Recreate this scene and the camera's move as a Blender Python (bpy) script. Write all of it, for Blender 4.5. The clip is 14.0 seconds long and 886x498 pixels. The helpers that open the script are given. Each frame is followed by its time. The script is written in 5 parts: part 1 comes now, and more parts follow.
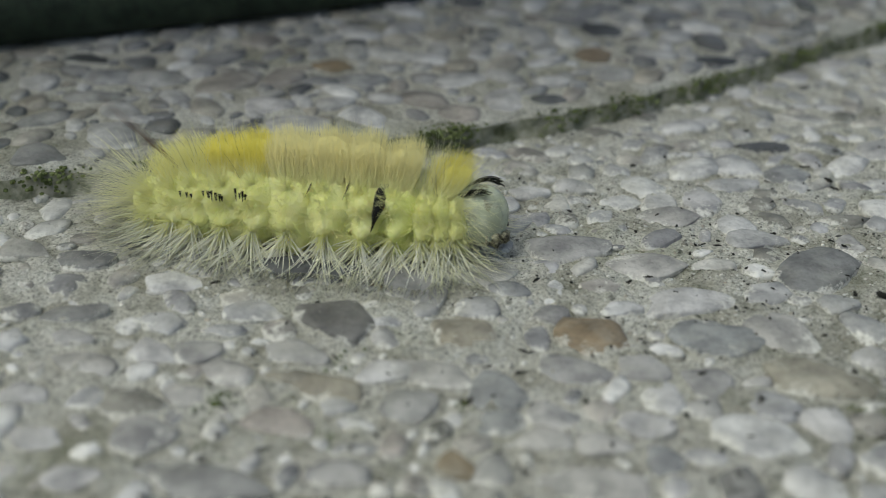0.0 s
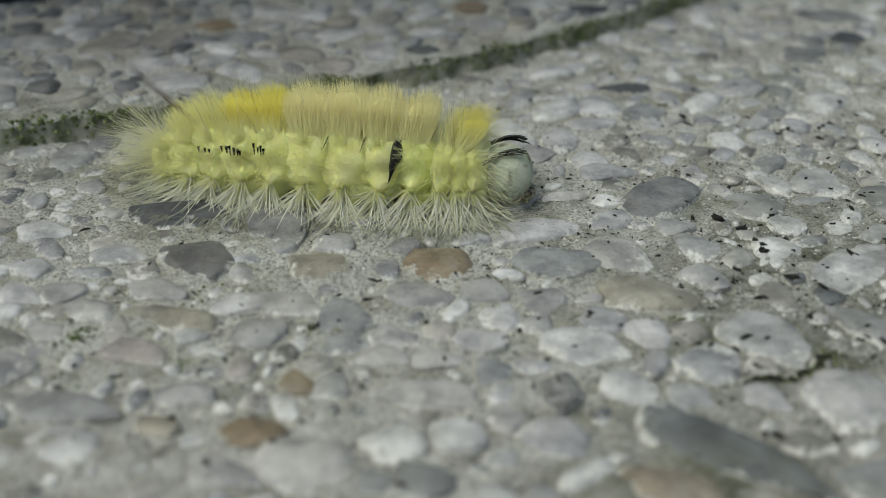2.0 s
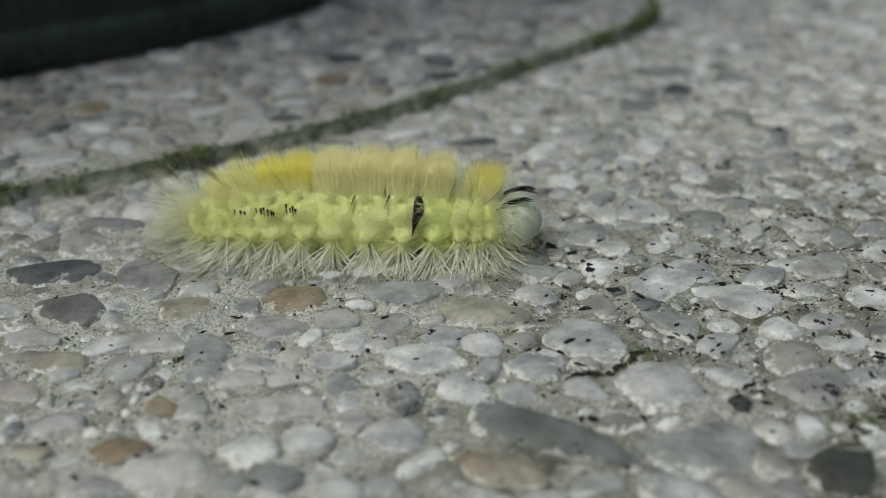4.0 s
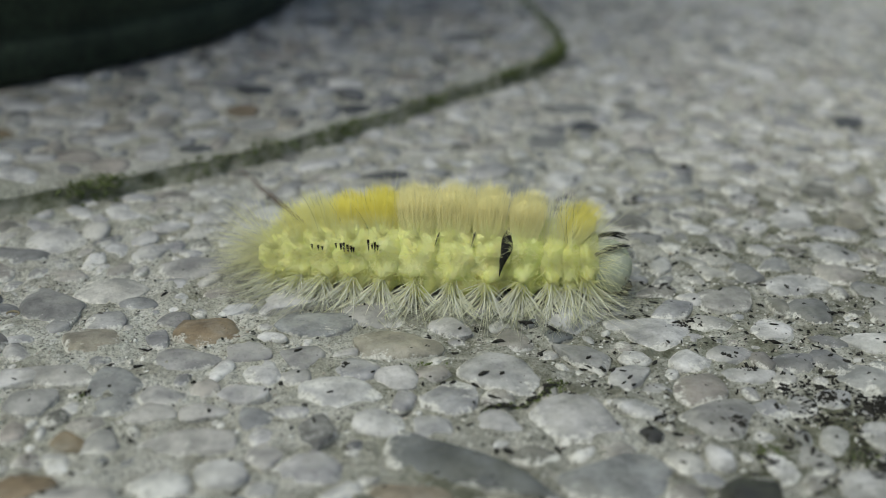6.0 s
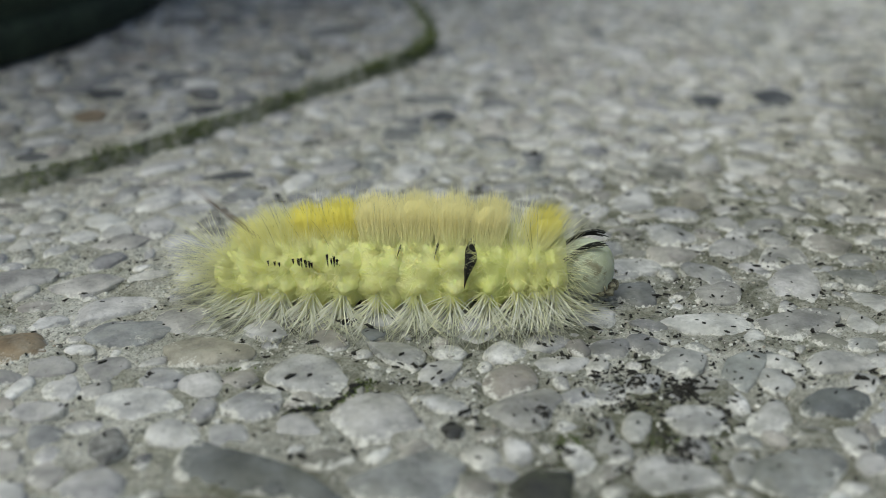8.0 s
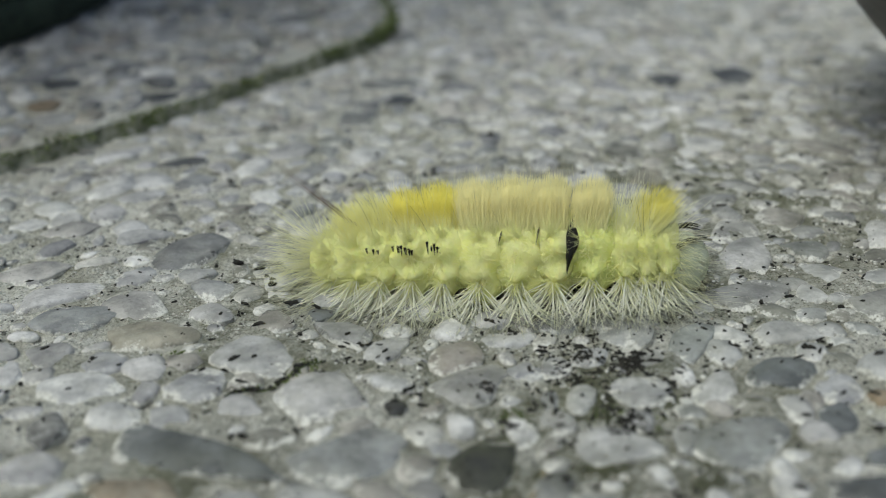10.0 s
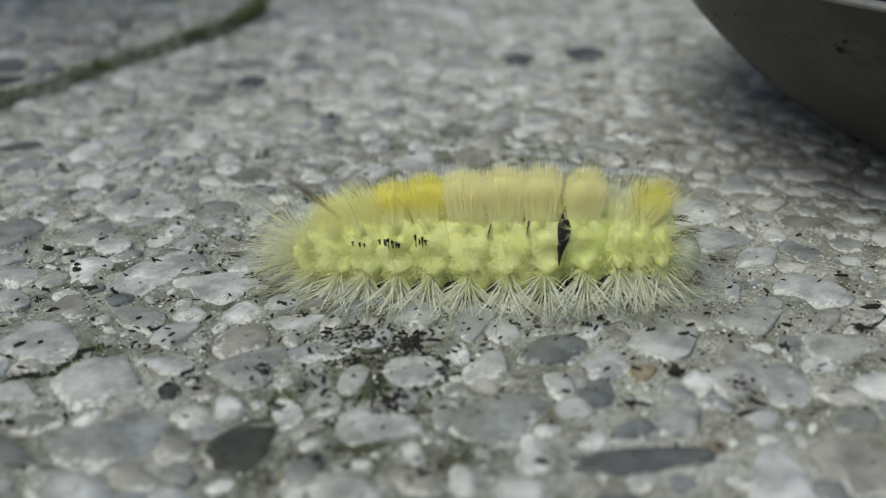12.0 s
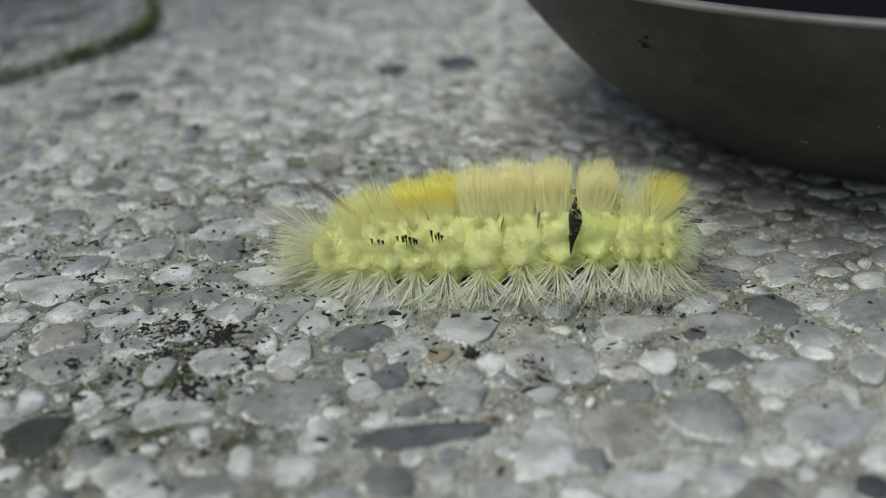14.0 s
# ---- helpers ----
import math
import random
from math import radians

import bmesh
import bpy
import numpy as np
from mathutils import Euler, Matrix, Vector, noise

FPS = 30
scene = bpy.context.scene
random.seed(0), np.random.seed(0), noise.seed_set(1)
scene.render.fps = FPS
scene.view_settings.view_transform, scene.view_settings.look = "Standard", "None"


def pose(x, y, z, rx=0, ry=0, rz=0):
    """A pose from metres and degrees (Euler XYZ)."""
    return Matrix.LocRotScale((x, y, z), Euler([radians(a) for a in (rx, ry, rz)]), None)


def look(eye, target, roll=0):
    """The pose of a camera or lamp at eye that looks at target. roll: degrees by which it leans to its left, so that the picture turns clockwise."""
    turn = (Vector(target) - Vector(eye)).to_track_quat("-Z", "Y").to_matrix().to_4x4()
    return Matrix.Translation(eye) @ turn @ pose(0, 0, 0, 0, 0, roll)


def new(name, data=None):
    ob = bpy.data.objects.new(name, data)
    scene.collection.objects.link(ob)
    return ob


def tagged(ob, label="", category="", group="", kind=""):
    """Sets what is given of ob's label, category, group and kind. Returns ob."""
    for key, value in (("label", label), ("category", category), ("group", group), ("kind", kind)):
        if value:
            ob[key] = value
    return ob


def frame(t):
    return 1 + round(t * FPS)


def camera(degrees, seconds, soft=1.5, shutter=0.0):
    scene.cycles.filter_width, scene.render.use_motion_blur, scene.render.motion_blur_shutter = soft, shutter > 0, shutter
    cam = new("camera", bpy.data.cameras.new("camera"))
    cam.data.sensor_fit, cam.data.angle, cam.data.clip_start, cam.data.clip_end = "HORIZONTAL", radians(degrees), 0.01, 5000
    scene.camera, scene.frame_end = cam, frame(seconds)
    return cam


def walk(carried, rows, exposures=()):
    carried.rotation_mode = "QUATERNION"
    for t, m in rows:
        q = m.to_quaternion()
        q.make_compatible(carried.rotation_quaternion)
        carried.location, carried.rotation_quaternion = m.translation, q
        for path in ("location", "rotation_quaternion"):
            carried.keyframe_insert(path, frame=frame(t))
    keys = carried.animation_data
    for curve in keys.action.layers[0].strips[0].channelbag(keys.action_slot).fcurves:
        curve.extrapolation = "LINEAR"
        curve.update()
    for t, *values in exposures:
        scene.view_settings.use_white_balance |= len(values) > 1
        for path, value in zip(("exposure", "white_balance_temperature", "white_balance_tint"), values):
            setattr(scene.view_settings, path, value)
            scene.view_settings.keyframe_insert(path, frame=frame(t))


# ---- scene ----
cam = camera(42.0, 14.0, 0.55)
cam.data.dof.use_dof, cam.data.dof.focus_distance, cam.data.dof.aperture_fstop = True, 0.1065, 22.0
# seconds, place in metres, yaw, pitch and roll in degrees
ROWS = [
    (0, 0.00001, 0.00000, 0.04973, 2.17, -28.30, -1.15),
    (0.5, 0.00456, -0.00064, 0.04961, 1.84, -26.99, -0.44),
    (1, 0.00535, -0.00346, 0.04973, 0.74, -28.65, -0.62),
    (1.5, 0.00755, -0.00582, 0.04961, 0.04, -28.77, -0.64),
    (2, 0.00913, -0.00620, 0.04964, -0.67, -29.60, -0.19),
    (2.5, 0.01158, -0.01011, 0.04973, -1.72, -27.03, 0.09),
    (3, 0.01400, -0.01237, 0.05002, -3.36, -27.00, 0.18),
    (3.5, 0.01436, -0.01394, 0.04977, -4.89, -26.93, 0.57),
    (4, 0.01467, -0.01763, 0.04938, -5.96, -25.03, 1.22),
    (4.2, 0.01450, -0.01735, 0.04968, -6.63, -25.10, 1.05),
    (6.3, 0.01357, -0.01760, 0.04892, -11.04, -23.24, -0.67),
    (6.5, 0.01489, -0.01706, 0.04877, -11.63, -23.45, 0.40),
    (7, 0.01395, -0.01759, 0.04883, -11.96, -23.38, -0.19),
    (7.5, 0.01974, -0.01774, 0.04827, -12.80, -23.18, 0.28),
    (8, 0.02643, -0.01813, 0.04889, -13.52, -23.70, 0.48),
    (8.2, 0.02743, -0.02000, 0.04866, -14.01, -23.77, 0.86),
    (10.3, 0.03059, -0.01828, 0.04719, -14.93, -24.13, 1.45),
    (10.5, 0.03145, -0.01792, 0.04744, -15.08, -24.39, 2.37),
    (11, 0.03610, -0.02125, 0.04898, -15.87, -24.95, 0.78),
    (11.5, 0.03970, -0.02242, 0.04859, -16.32, -25.11, 0.44),
    (12, 0.04330, -0.02399, 0.04830, -17.05, -25.33, 0.96),
    (12.5, 0.04697, -0.02455, 0.04808, -17.24, -25.85, 1.40),
    (13, 0.05079, -0.02810, 0.04751, -17.80, -25.33, 1.99),
    (13.5, 0.05277, -0.02963, 0.04720, -18.60, -24.20, 2.23),
    (14, 0.05540, -0.03241, 0.04677, -18.94, -24.10, 1.82),
]
walk(cam, [(t, pose(x, y, z, 90 + pitch, roll, yaw)) for t, x, y, z, yaw, pitch, roll in ROWS], [(0, -0.01, 6250, 1), (4, -0.02, 6240, 1), (7, 0.03, 6210, 1), (10.5, 0.09, 6140, 1), (11.5, 0.05, 6120, 1), (14, 0.04, 6050, 1)])

# ---- light: an overcast sky ----
world = bpy.data.worlds.new("sky")
scene.world = world
world.use_nodes = True
sky = world.node_tree.nodes.new("ShaderNodeTexSky")
sky.sky_type, sky.sun_disc = "NISHITA", False
sky.sun_elevation, sky.sun_rotation, sky.air_density, sky.dust_density = radians(62), radians(238), 1.0, 6.0
world.node_tree.nodes["Background"].inputs["Strength"].default_value = 0.080
world.node_tree.links.new(sky.outputs["Color"], world.node_tree.nodes["Background"].inputs["Color"])
sun = new("sun", bpy.data.lights.new("sun", "SUN"))
sun.data.energy, sun.data.angle, sun.data.color = 0.95, radians(32), (0.97, 1.0, 0.95)
sun.matrix_world = look((-0.36, -0.10, 0.95), (0.05, 0.1, 0))

MM = 0.001
rng = np.random.default_rng(7)


# ---- materials ----
def material(name, rough=0.6, metal=0.0):
    m = bpy.data.materials.new(name)
    m.use_nodes = True
    n = m.node_tree.nodes
    b = n["Principled BSDF"]
    b.inputs["Roughness"].default_value, b.inputs["Metallic"].default_value = rough, metal
    return m, n, m.node_tree.links, b


def node(n, kind, **values):
    made = n.new(kind)
    for key, value in values.items():
        made.inputs[key.replace("_", " ")].default_value = value
    return made


def ramp(n, stops):
    r = n.new("ShaderNodeValToRGB")
    while len(r.color_ramp.elements) < len(stops):
        r.color_ramp.elements.new(0.5)
    for e, (at, colour) in zip(r.color_ramp.elements, stops):
        e.position, e.color = at, (*colour, 1)
    return r


def mix(n, links, fac, a, b, how="MIX"):
    m = n.new("ShaderNodeMix")
    m.data_type, m.blend_type = "RGBA", how
    for socket, value in ((m.inputs[0], fac), (m.inputs[6], a), (m.inputs[7], b)):
        if isinstance(value, bpy.types.NodeSocket):
            links.new(value, socket)
        elif isinstance(value, tuple):
            socket.default_value = (*value, 1)
        else:
            socket.default_value = value
    return m.outputs[2]


def bump(n, links, bsdf, height, strength, distance):
    b = node(n, "ShaderNodeBump", Strength=strength, Distance=distance)
    links.new(height, b.inputs["Height"])
    links.new(b.outputs[0], bsdf.inputs["Normal"])


def noisy(n, links, scale, detail=4.0, rough=0.6, stops=None):
    geo = n.new("ShaderNodeNewGeometry")
    t = node(n, "ShaderNodeTexNoise", Scale=scale, Detail=detail, Roughness=rough)
    links.new(geo.outputs["Position"], t.inputs["Vector"])
    if not stops:
        return t.outputs["Fac"]
    r = ramp(n, stops)
    links.new(t.outputs["Fac"], r.inputs[0])
    return r.outputs[0]


def plain(name, stops, scale, rough, relief=0.0, metal=0.0, fine=None):
    m, n, l, b = material(name, rough, metal)
    c = noisy(n, l, scale, 5, 0.65, stops)
    if fine:
        c = mix(n, l, 0.8, c, noisy(n, l, scale * 8, 4, 0.7, fine), "MULTIPLY")
    l.new(c, b.inputs["Base Color"])
    if relief:
        bump(n, l, b, noisy(n, l, scale * 3, 5, 0.7), 0.6, relief)
    return m, n, l, b


# patches of dirt; the last also puts the bowl's shade into the colour
STAINS_AND_SHADE = ((0.059, 0.047, 0.024, 1.0), (0.082, 0.084, 0.042, 0.75), (0.030, 0.046, 0.020, 0.8), (0.046, 0.072, 0.034, 0.7), (0.100, 0.045, 0.026, 0.5), (0.126, 0.062, 0.030, 0.8))


def stain_and_shade(n, links):
    """How far the concrete's dark patches, dirt and painted shade, reach, 0 to 1, with ragged edges."""
    geo, total = n.new("ShaderNodeNewGeometry"), None
    for x, y, reach, much in STAINS_AND_SHADE:
        d = n.new("ShaderNodeVectorMath")
        d.operation = "DISTANCE"
        links.new(geo.outputs["Position"], d.inputs[0])
        d.inputs[1].default_value = (x, y, 0)
        span = n.new("ShaderNodeMapRange")
        span.interpolation_type = "SMOOTHSTEP"
        for key, value in (("From Min", reach * 0.25), ("From Max", reach), ("To Min", much), ("To Max", 0.0)):
            span.inputs[key].default_value = value
        links.new(d.outputs["Value"], span.inputs["Value"])
        if total is None:
            total = span.outputs[0]
            continue
        more = n.new("ShaderNodeMath")
        more.operation = "MAXIMUM"
        links.new(total, more.inputs[0])
        links.new(span.outputs[0], more.inputs[1])
        total = more.outputs[0]
    ragged = n.new("ShaderNodeMath")
    ragged.operation = "MULTIPLY"
    links.new(total, ragged.inputs[0])
    links.new(noisy(n, links, 240, 6, 0.75, [(0.36, (0, 0, 0)), (0.58, (1, 1, 1))]), ragged.inputs[1])
    return ragged.outputs[0]


def cement_material(name, green, tone=1.0):
    m, n, l, b = material(name, 0.9)
    base = noisy(n, l, 1700, 5, 0.75, [(0.27, (0.16 * tone, 0.15 * tone, 0.12 * tone)), (0.36, (0.64 * tone, 0.635 * tone, 0.57 * tone)), (0.50, (0.86 * tone, 0.85 * tone, 0.79 * tone)), (0.60, (0.98 * tone, 0.97 * tone, 0.92 * tone))])
    grit = noisy(n, l, 3600, 3, 0.7, [(0.36, (0.34, 0.33, 0.28)), (0.45, (0.95, 0.95, 0.93)), (0.60, (1.15, 1.15, 1.12))])
    base = mix(n, l, 0.85, base, grit, "MULTIPLY")
    base = mix(n, l, 0.8, base, noisy(n, l, 170, 3, 0.6, [(0.36, (0.55, 0.54, 0.47)), (0.50, (0.95, 0.945, 0.92)), (0.62, (1.10, 1.10, 1.10))]), "MULTIPLY")
    pits = noisy(n, l, 750, 5, 0.75, [(0.62, (0, 0, 0)), (0.66, (0.85, 0.85, 0.85))])
    base = mix(n, l, pits, base, (0.20 * tone, 0.19 * tone, 0.13 * tone))
    algae = noisy(n, l, 60, 5, 0.65, [(0.50, (0, 0, 0)), (0.68, (green, green, green))])
    c = mix(n, l, algae, base, (0.30, 0.33, 0.17))
    dirt = noisy(n, l, 480, 6, 0.8, [(0.57, (0, 0, 0)), (0.63, (0.75, 0.75, 0.75))])
    patch = noisy(n, l, 60, 2, 0.5, [(0.36, (0.3, 0.3, 0.3)), (0.60, (1, 1, 1))])
    c = mix(n, l, mix(n, l, 1.0, dirt, patch, "MULTIPLY"), c, (0.055, 0.05, 0.04))
    c = mix(n, l, stain_and_shade(n, l), c, (0.125, 0.13, 0.075))
    l.new(c, b.inputs["Base Color"])
    bump(n, l, b, noisy(n, l, 1100, 7, 0.75), 1.0, 0.0008)
    return m


CEMENT = cement_material("cement", 0.36, 0.93)
SLAB_CEMENT = cement_material("slab_cement", 0.38, 0.92)
# slab face: algae stain, with the upright side's shade painted into the tone
SHADED_FACE = plain("shaded_slab_face", [(0.35, (0.09, 0.10, 0.05)), (0.5, (0.25, 0.26, 0.19)), (0.65, (0.45, 0.44, 0.37))], 420, 0.95, 0.0003)[0]


def pebble_material(name, stops, spot=0.0, browner=False, dusty=0.3):
    """Quartz and limestone gravel: each stone takes its tone by chance from the stops."""
    m, n, l, b = material(name, 0.56)
    info, geo = n.new("ShaderNodeObjectInfo"), n.new("ShaderNodeNewGeometry")
    add = n.new("ShaderNodeMath")
    add.operation = "ADD"
    l.new(info.outputs["Random"], add.inputs[0])
    l.new(geo.outputs["Random Per Island"], add.inputs[1])
    fract = n.new("ShaderNodeMath")
    fract.operation = "FRACT"
    l.new(add.outputs[0], fract.inputs[0])
    r = ramp(n, stops)
    r.color_ramp.interpolation = "CONSTANT"
    l.new(fract.outputs[0], r.inputs[0])
    # banding and cloudy veins inside the stone
    vein = noisy(n, l, 300, 4, 0.6, [(0.36, (0.61, 0.61, 0.64)), (0.50, (1.0, 0.995, 1.01)), (0.62, (1.34, 1.33, 1.35))])
    c = mix(n, l, 0.9, r.outputs[0], vein, "MULTIPLY")
    c = mix(n, l, 0.5, c, noisy(n, l, 1900, 4, 0.7, [(0.33, (0.55, 0.55, 0.54)), (0.45, (1, 1, 1)), (0.62, (1.16, 1.16, 1.14))]), "MULTIPLY")
    grime = noisy(n, l, 900, 5, 0.75, [(0.62, (0, 0, 0)), (0.70, (0.7, 0.7, 0.7))])
    patch = noisy(n, l, 70, 2, 0.5, [(0.42, (0.03, 0.03, 0.03)), (0.70, (1, 1, 1))])
    c = mix(n, l, mix(n, l, 1.0, grime, patch, "MULTIPLY"), c, (0.05, 0.047, 0.04))
    c = mix(n, l, mix(n, l, 1.0, stain_and_shade(n, l), (0.55, 0.55, 0.55), "MULTIPLY"), c, (0.12, 0.125, 0.085))
    algae = noisy(n, l, 26, 3, 0.6, [(0.5, (0, 0, 0)), (0.8, (0.35, 0.35, 0.35))])
    c = mix(n, l, algae, c, (0.20, 0.23, 0.13))
    if spot:
        dots = noisy(n, l, 1500, 3, 0.6, [(0.5, (0, 0, 0)), (0.62, (spot, spot, spot))])
        c = mix(n, l, dots, c, (0.42, 0.42, 0.41))
    # a film of cement left on the stone's lower flanks, with a ragged edge
    sep = n.new("ShaderNodeSeparateXYZ")
    l.new(geo.outputs["Position"], sep.inputs[0])
    ragged = n.new("ShaderNodeMath")
    ragged.operation = "MULTIPLY_ADD"
    l.new(noisy(n, l, 420, 6, 0.8), ragged.inputs[0])
    ragged.inputs[1].default_value = -0.0026
    l.new(sep.outputs["Z"], ragged.inputs[2])
    film = n.new("ShaderNodeMapRange")
    film.inputs["From Min"].default_value, film.inputs["From Max"].default_value = -0.00142, -0.00124
    film.inputs["To Min"].default_value, film.inputs["To Max"].default_value = 0.75, 0.0
    l.new(ragged.outputs[0], film.inputs["Value"])
    c = mix(n, l, film.outputs[0], c, noisy(n, l, 1900, 4, 0.7, [(0.34, (0.12, 0.11, 0.085)), (0.41, (0.55, 0.54, 0.48)), (0.54, (0.88, 0.87, 0.81))]))
    dust = noisy(n, l, 260, 6, 0.75, [(0.50, (0, 0, 0)), (0.66, (dusty, dusty, dusty))])
    c = mix(n, l, dust, c, (0.52, 0.51, 0.45) if not browner else (0.36, 0.34, 0.27))
    l.new(c, b.inputs["Base Color"])
    b.inputs["Specular IOR Level"].default_value = 0.4
    bump(n, l, b, noisy(n, l, 600, 5, 0.6), 0.7, 0.00030)
    return m


def sand_material():
    m, n, l, b = material("sand_grain", 0.7)
    geo = n.new("ShaderNodeNewGeometry")
    r = ramp(n, [(0.0, (0.06, 0.06, 0.05)), (0.20, (0.36, 0.35, 0.30)), (0.38, (0.70, 0.69, 0.63)), (0.8, (0.84, 0.835, 0.79)), (1.0, (0.48, 0.42, 0.33))])
    l.new(geo.outputs["Random Per Island"], r.inputs[0])
    l.new(r.outputs[0], b.inputs["Base Color"])
    return m


SAND = sand_material()


def tones(*colours):
    return [(i / len(colours), c) for i, c in enumerate(colours)]


GRAVEL = pebble_material("gravel", tones((0.42, 0.415, 0.40), (0.58, 0.575, 0.555), (0.36, 0.36, 0.355), (0.45, 0.43, 0.39), (0.66, 0.655, 0.635), (0.29, 0.295, 0.295), (0.50, 0.49, 0.47),
                                        (0.41, 0.412, 0.42), (0.54, 0.53, 0.49), (0.235, 0.23, 0.205), (0.62, 0.615, 0.60), (0.46, 0.455, 0.455), (0.25, 0.25, 0.255), (0.52, 0.52, 0.515), (0.37, 0.35, 0.32), (0.72, 0.715, 0.69)))
# the slab's gravel, in darker and browner tones than the ground's
SLAB_GRAVEL = pebble_material("slab_gravel", tones((0.36, 0.36, 0.345), (0.48, 0.48, 0.465), (0.31, 0.315, 0.315), (0.40, 0.385, 0.34), (0.57, 0.57, 0.555), (0.28, 0.28, 0.275), (0.36, 0.34, 0.29),
                                                     (0.46, 0.46, 0.45), (0.21, 0.215, 0.22), (0.53, 0.53, 0.52), (0.15, 0.155, 0.16), (0.43, 0.43, 0.42), (0.33, 0.31, 0.28), (0.40, 0.40, 0.385)), browner=True)
STONE = {
    "white": pebble_material("white_quartz", tones((0.594, 0.590, 0.576), (0.663, 0.660, 0.638))),
    "fluted": pebble_material("milky_quartz", tones((0.554, 0.547, 0.539), (0.594, 0.586, 0.576)), dusty=0.1),
    "light": pebble_material("pale_quartz", tones((0.455, 0.455, 0.448), (0.535, 0.527, 0.516))),
    "pale_grey": pebble_material("pale_grey_stone", tones((0.366, 0.361, 0.350), (0.436, 0.425, 0.402))),
    "pale_blue": pebble_material("pale_blue_stone", tones((0.356, 0.367, 0.364), (0.406, 0.410, 0.406))),
    "grey": pebble_material("grey_stone", tones((0.232, 0.234, 0.232), (0.273, 0.273, 0.265))),
    "blue_grey": pebble_material("blue_grey_stone", tones((0.257, 0.269, 0.270), (0.293, 0.303, 0.302)), 0.35),
    "tan": pebble_material("tan_stone", tones((0.356, 0.336, 0.274), (0.337, 0.312, 0.251))),
    "mauve": pebble_material("mauve_stone", tones((0.347, 0.318, 0.289), (0.376, 0.347, 0.317))),
    "brown": pebble_material("brown_stone", tones((0.267, 0.210, 0.138), (0.248, 0.200, 0.142))),
    "rust": pebble_material("rust_stone", tones((0.416, 0.328, 0.236), (0.376, 0.312, 0.236))),
    "dark_grey": pebble_material("dark_grey_stone", tones((0.175, 0.172, 0.165), (0.20, 0.196, 0.188)), dusty=0.15),
    "slate": pebble_material("slate_stone", tones((0.078, 0.083, 0.088), (0.102, 0.107, 0.112)), dusty=0.12),
    "slate_blue": pebble_material("slate_blue_stone", tones((0.145, 0.155, 0.16), (0.165, 0.175, 0.18)), dusty=0.15),
    "charcoal": pebble_material("charcoal_stone", tones((0.032, 0.032, 0.033), (0.040, 0.040, 0.040)), dusty=0.06),
    "mottled": pebble_material("mottled_stone", tones((0.171, 0.170, 0.161), (0.202, 0.192, 0.182)), 0.7, dusty=0.15),
}


MOSS = plain("moss", [(0.3, (0.040, 0.054, 0.017)), (0.5, (0.135, 0.17, 0.058)), (0.7, (0.28, 0.32, 0.14))], 500, 0.95, 0.0002)[0]
STRAW = plain("dry_straw", [(0.3, (0.16, 0.13, 0.07)), (0.7, (0.42, 0.37, 0.24))], 700, 0.7)[0]
SOIL = plain("soil_crumb", [(0.3, (0.010, 0.010, 0.008)), (0.7, (0.045, 0.042, 0.034))], 700, 0.9, 0.0002)[0]
POT_GREEN = plain("green_plastic", [(0.3, (0.011, 0.022, 0.011)), (0.5, (0.026, 0.042, 0.024)), (0.7, (0.046, 0.066, 0.038))], 90, 0.8, 0.0004, 0, [(0.35, (0.5, 0.5, 0.5)), (0.55, (1.0, 1.0, 1.0))])[0]
BOWL_METAL, bowl_n, bowl_l, bowl_b = plain("dull_metal", [(0.3, (0.031, 0.029, 0.025)), (0.7, (0.056, 0.051, 0.043))], 50, 0.55, 0.0001, 0.2, [(0.3, (0.8, 0.8, 0.8)), (0.7, (1.1, 1.1, 1.1))])
smudge = noisy(bowl_n, bowl_l, 170, 3, 0.6, [(0.58, (0, 0, 0)), (0.70, (0.8, 0.8, 0.8))])
bowl_c = mix(bowl_n, bowl_l, smudge, bowl_b.inputs["Base Color"].links[0].from_socket, (0.010, 0.010, 0.009))
dusting = noisy(bowl_n, bowl_l, 75, 5, 0.7, [(0.44, (0, 0, 0)), (0.66, (0.32, 0.32, 0.32))])
bowl_c = mix(bowl_n, bowl_l, dusting, bowl_c, (0.13, 0.12, 0.10))
flecks = noisy(bowl_n, bowl_l, 900, 2, 0.5, [(0.76, (0, 0, 0)), (0.79, (1, 1, 1))])
bowl_l.new(mix(bowl_n, bowl_l, flecks, bowl_c, (0.55, 0.55, 0.52)), bowl_b.inputs["Base Color"])
RIM_METAL = plain("worn_rim_metal", [(0.3, (0.10, 0.10, 0.095)), (0.7, (0.24, 0.235, 0.22))], 90, 0.6, 0.0, 0.3)[0]
BOWL_INSIDE, _, _, inside_b = plain("black_enamel", [(0.3, (0.003, 0.003, 0.004)), (0.7, (0.007, 0.007, 0.010))], 60, 0.8)
inside_b.inputs["Specular IOR Level"].default_value = 0.12


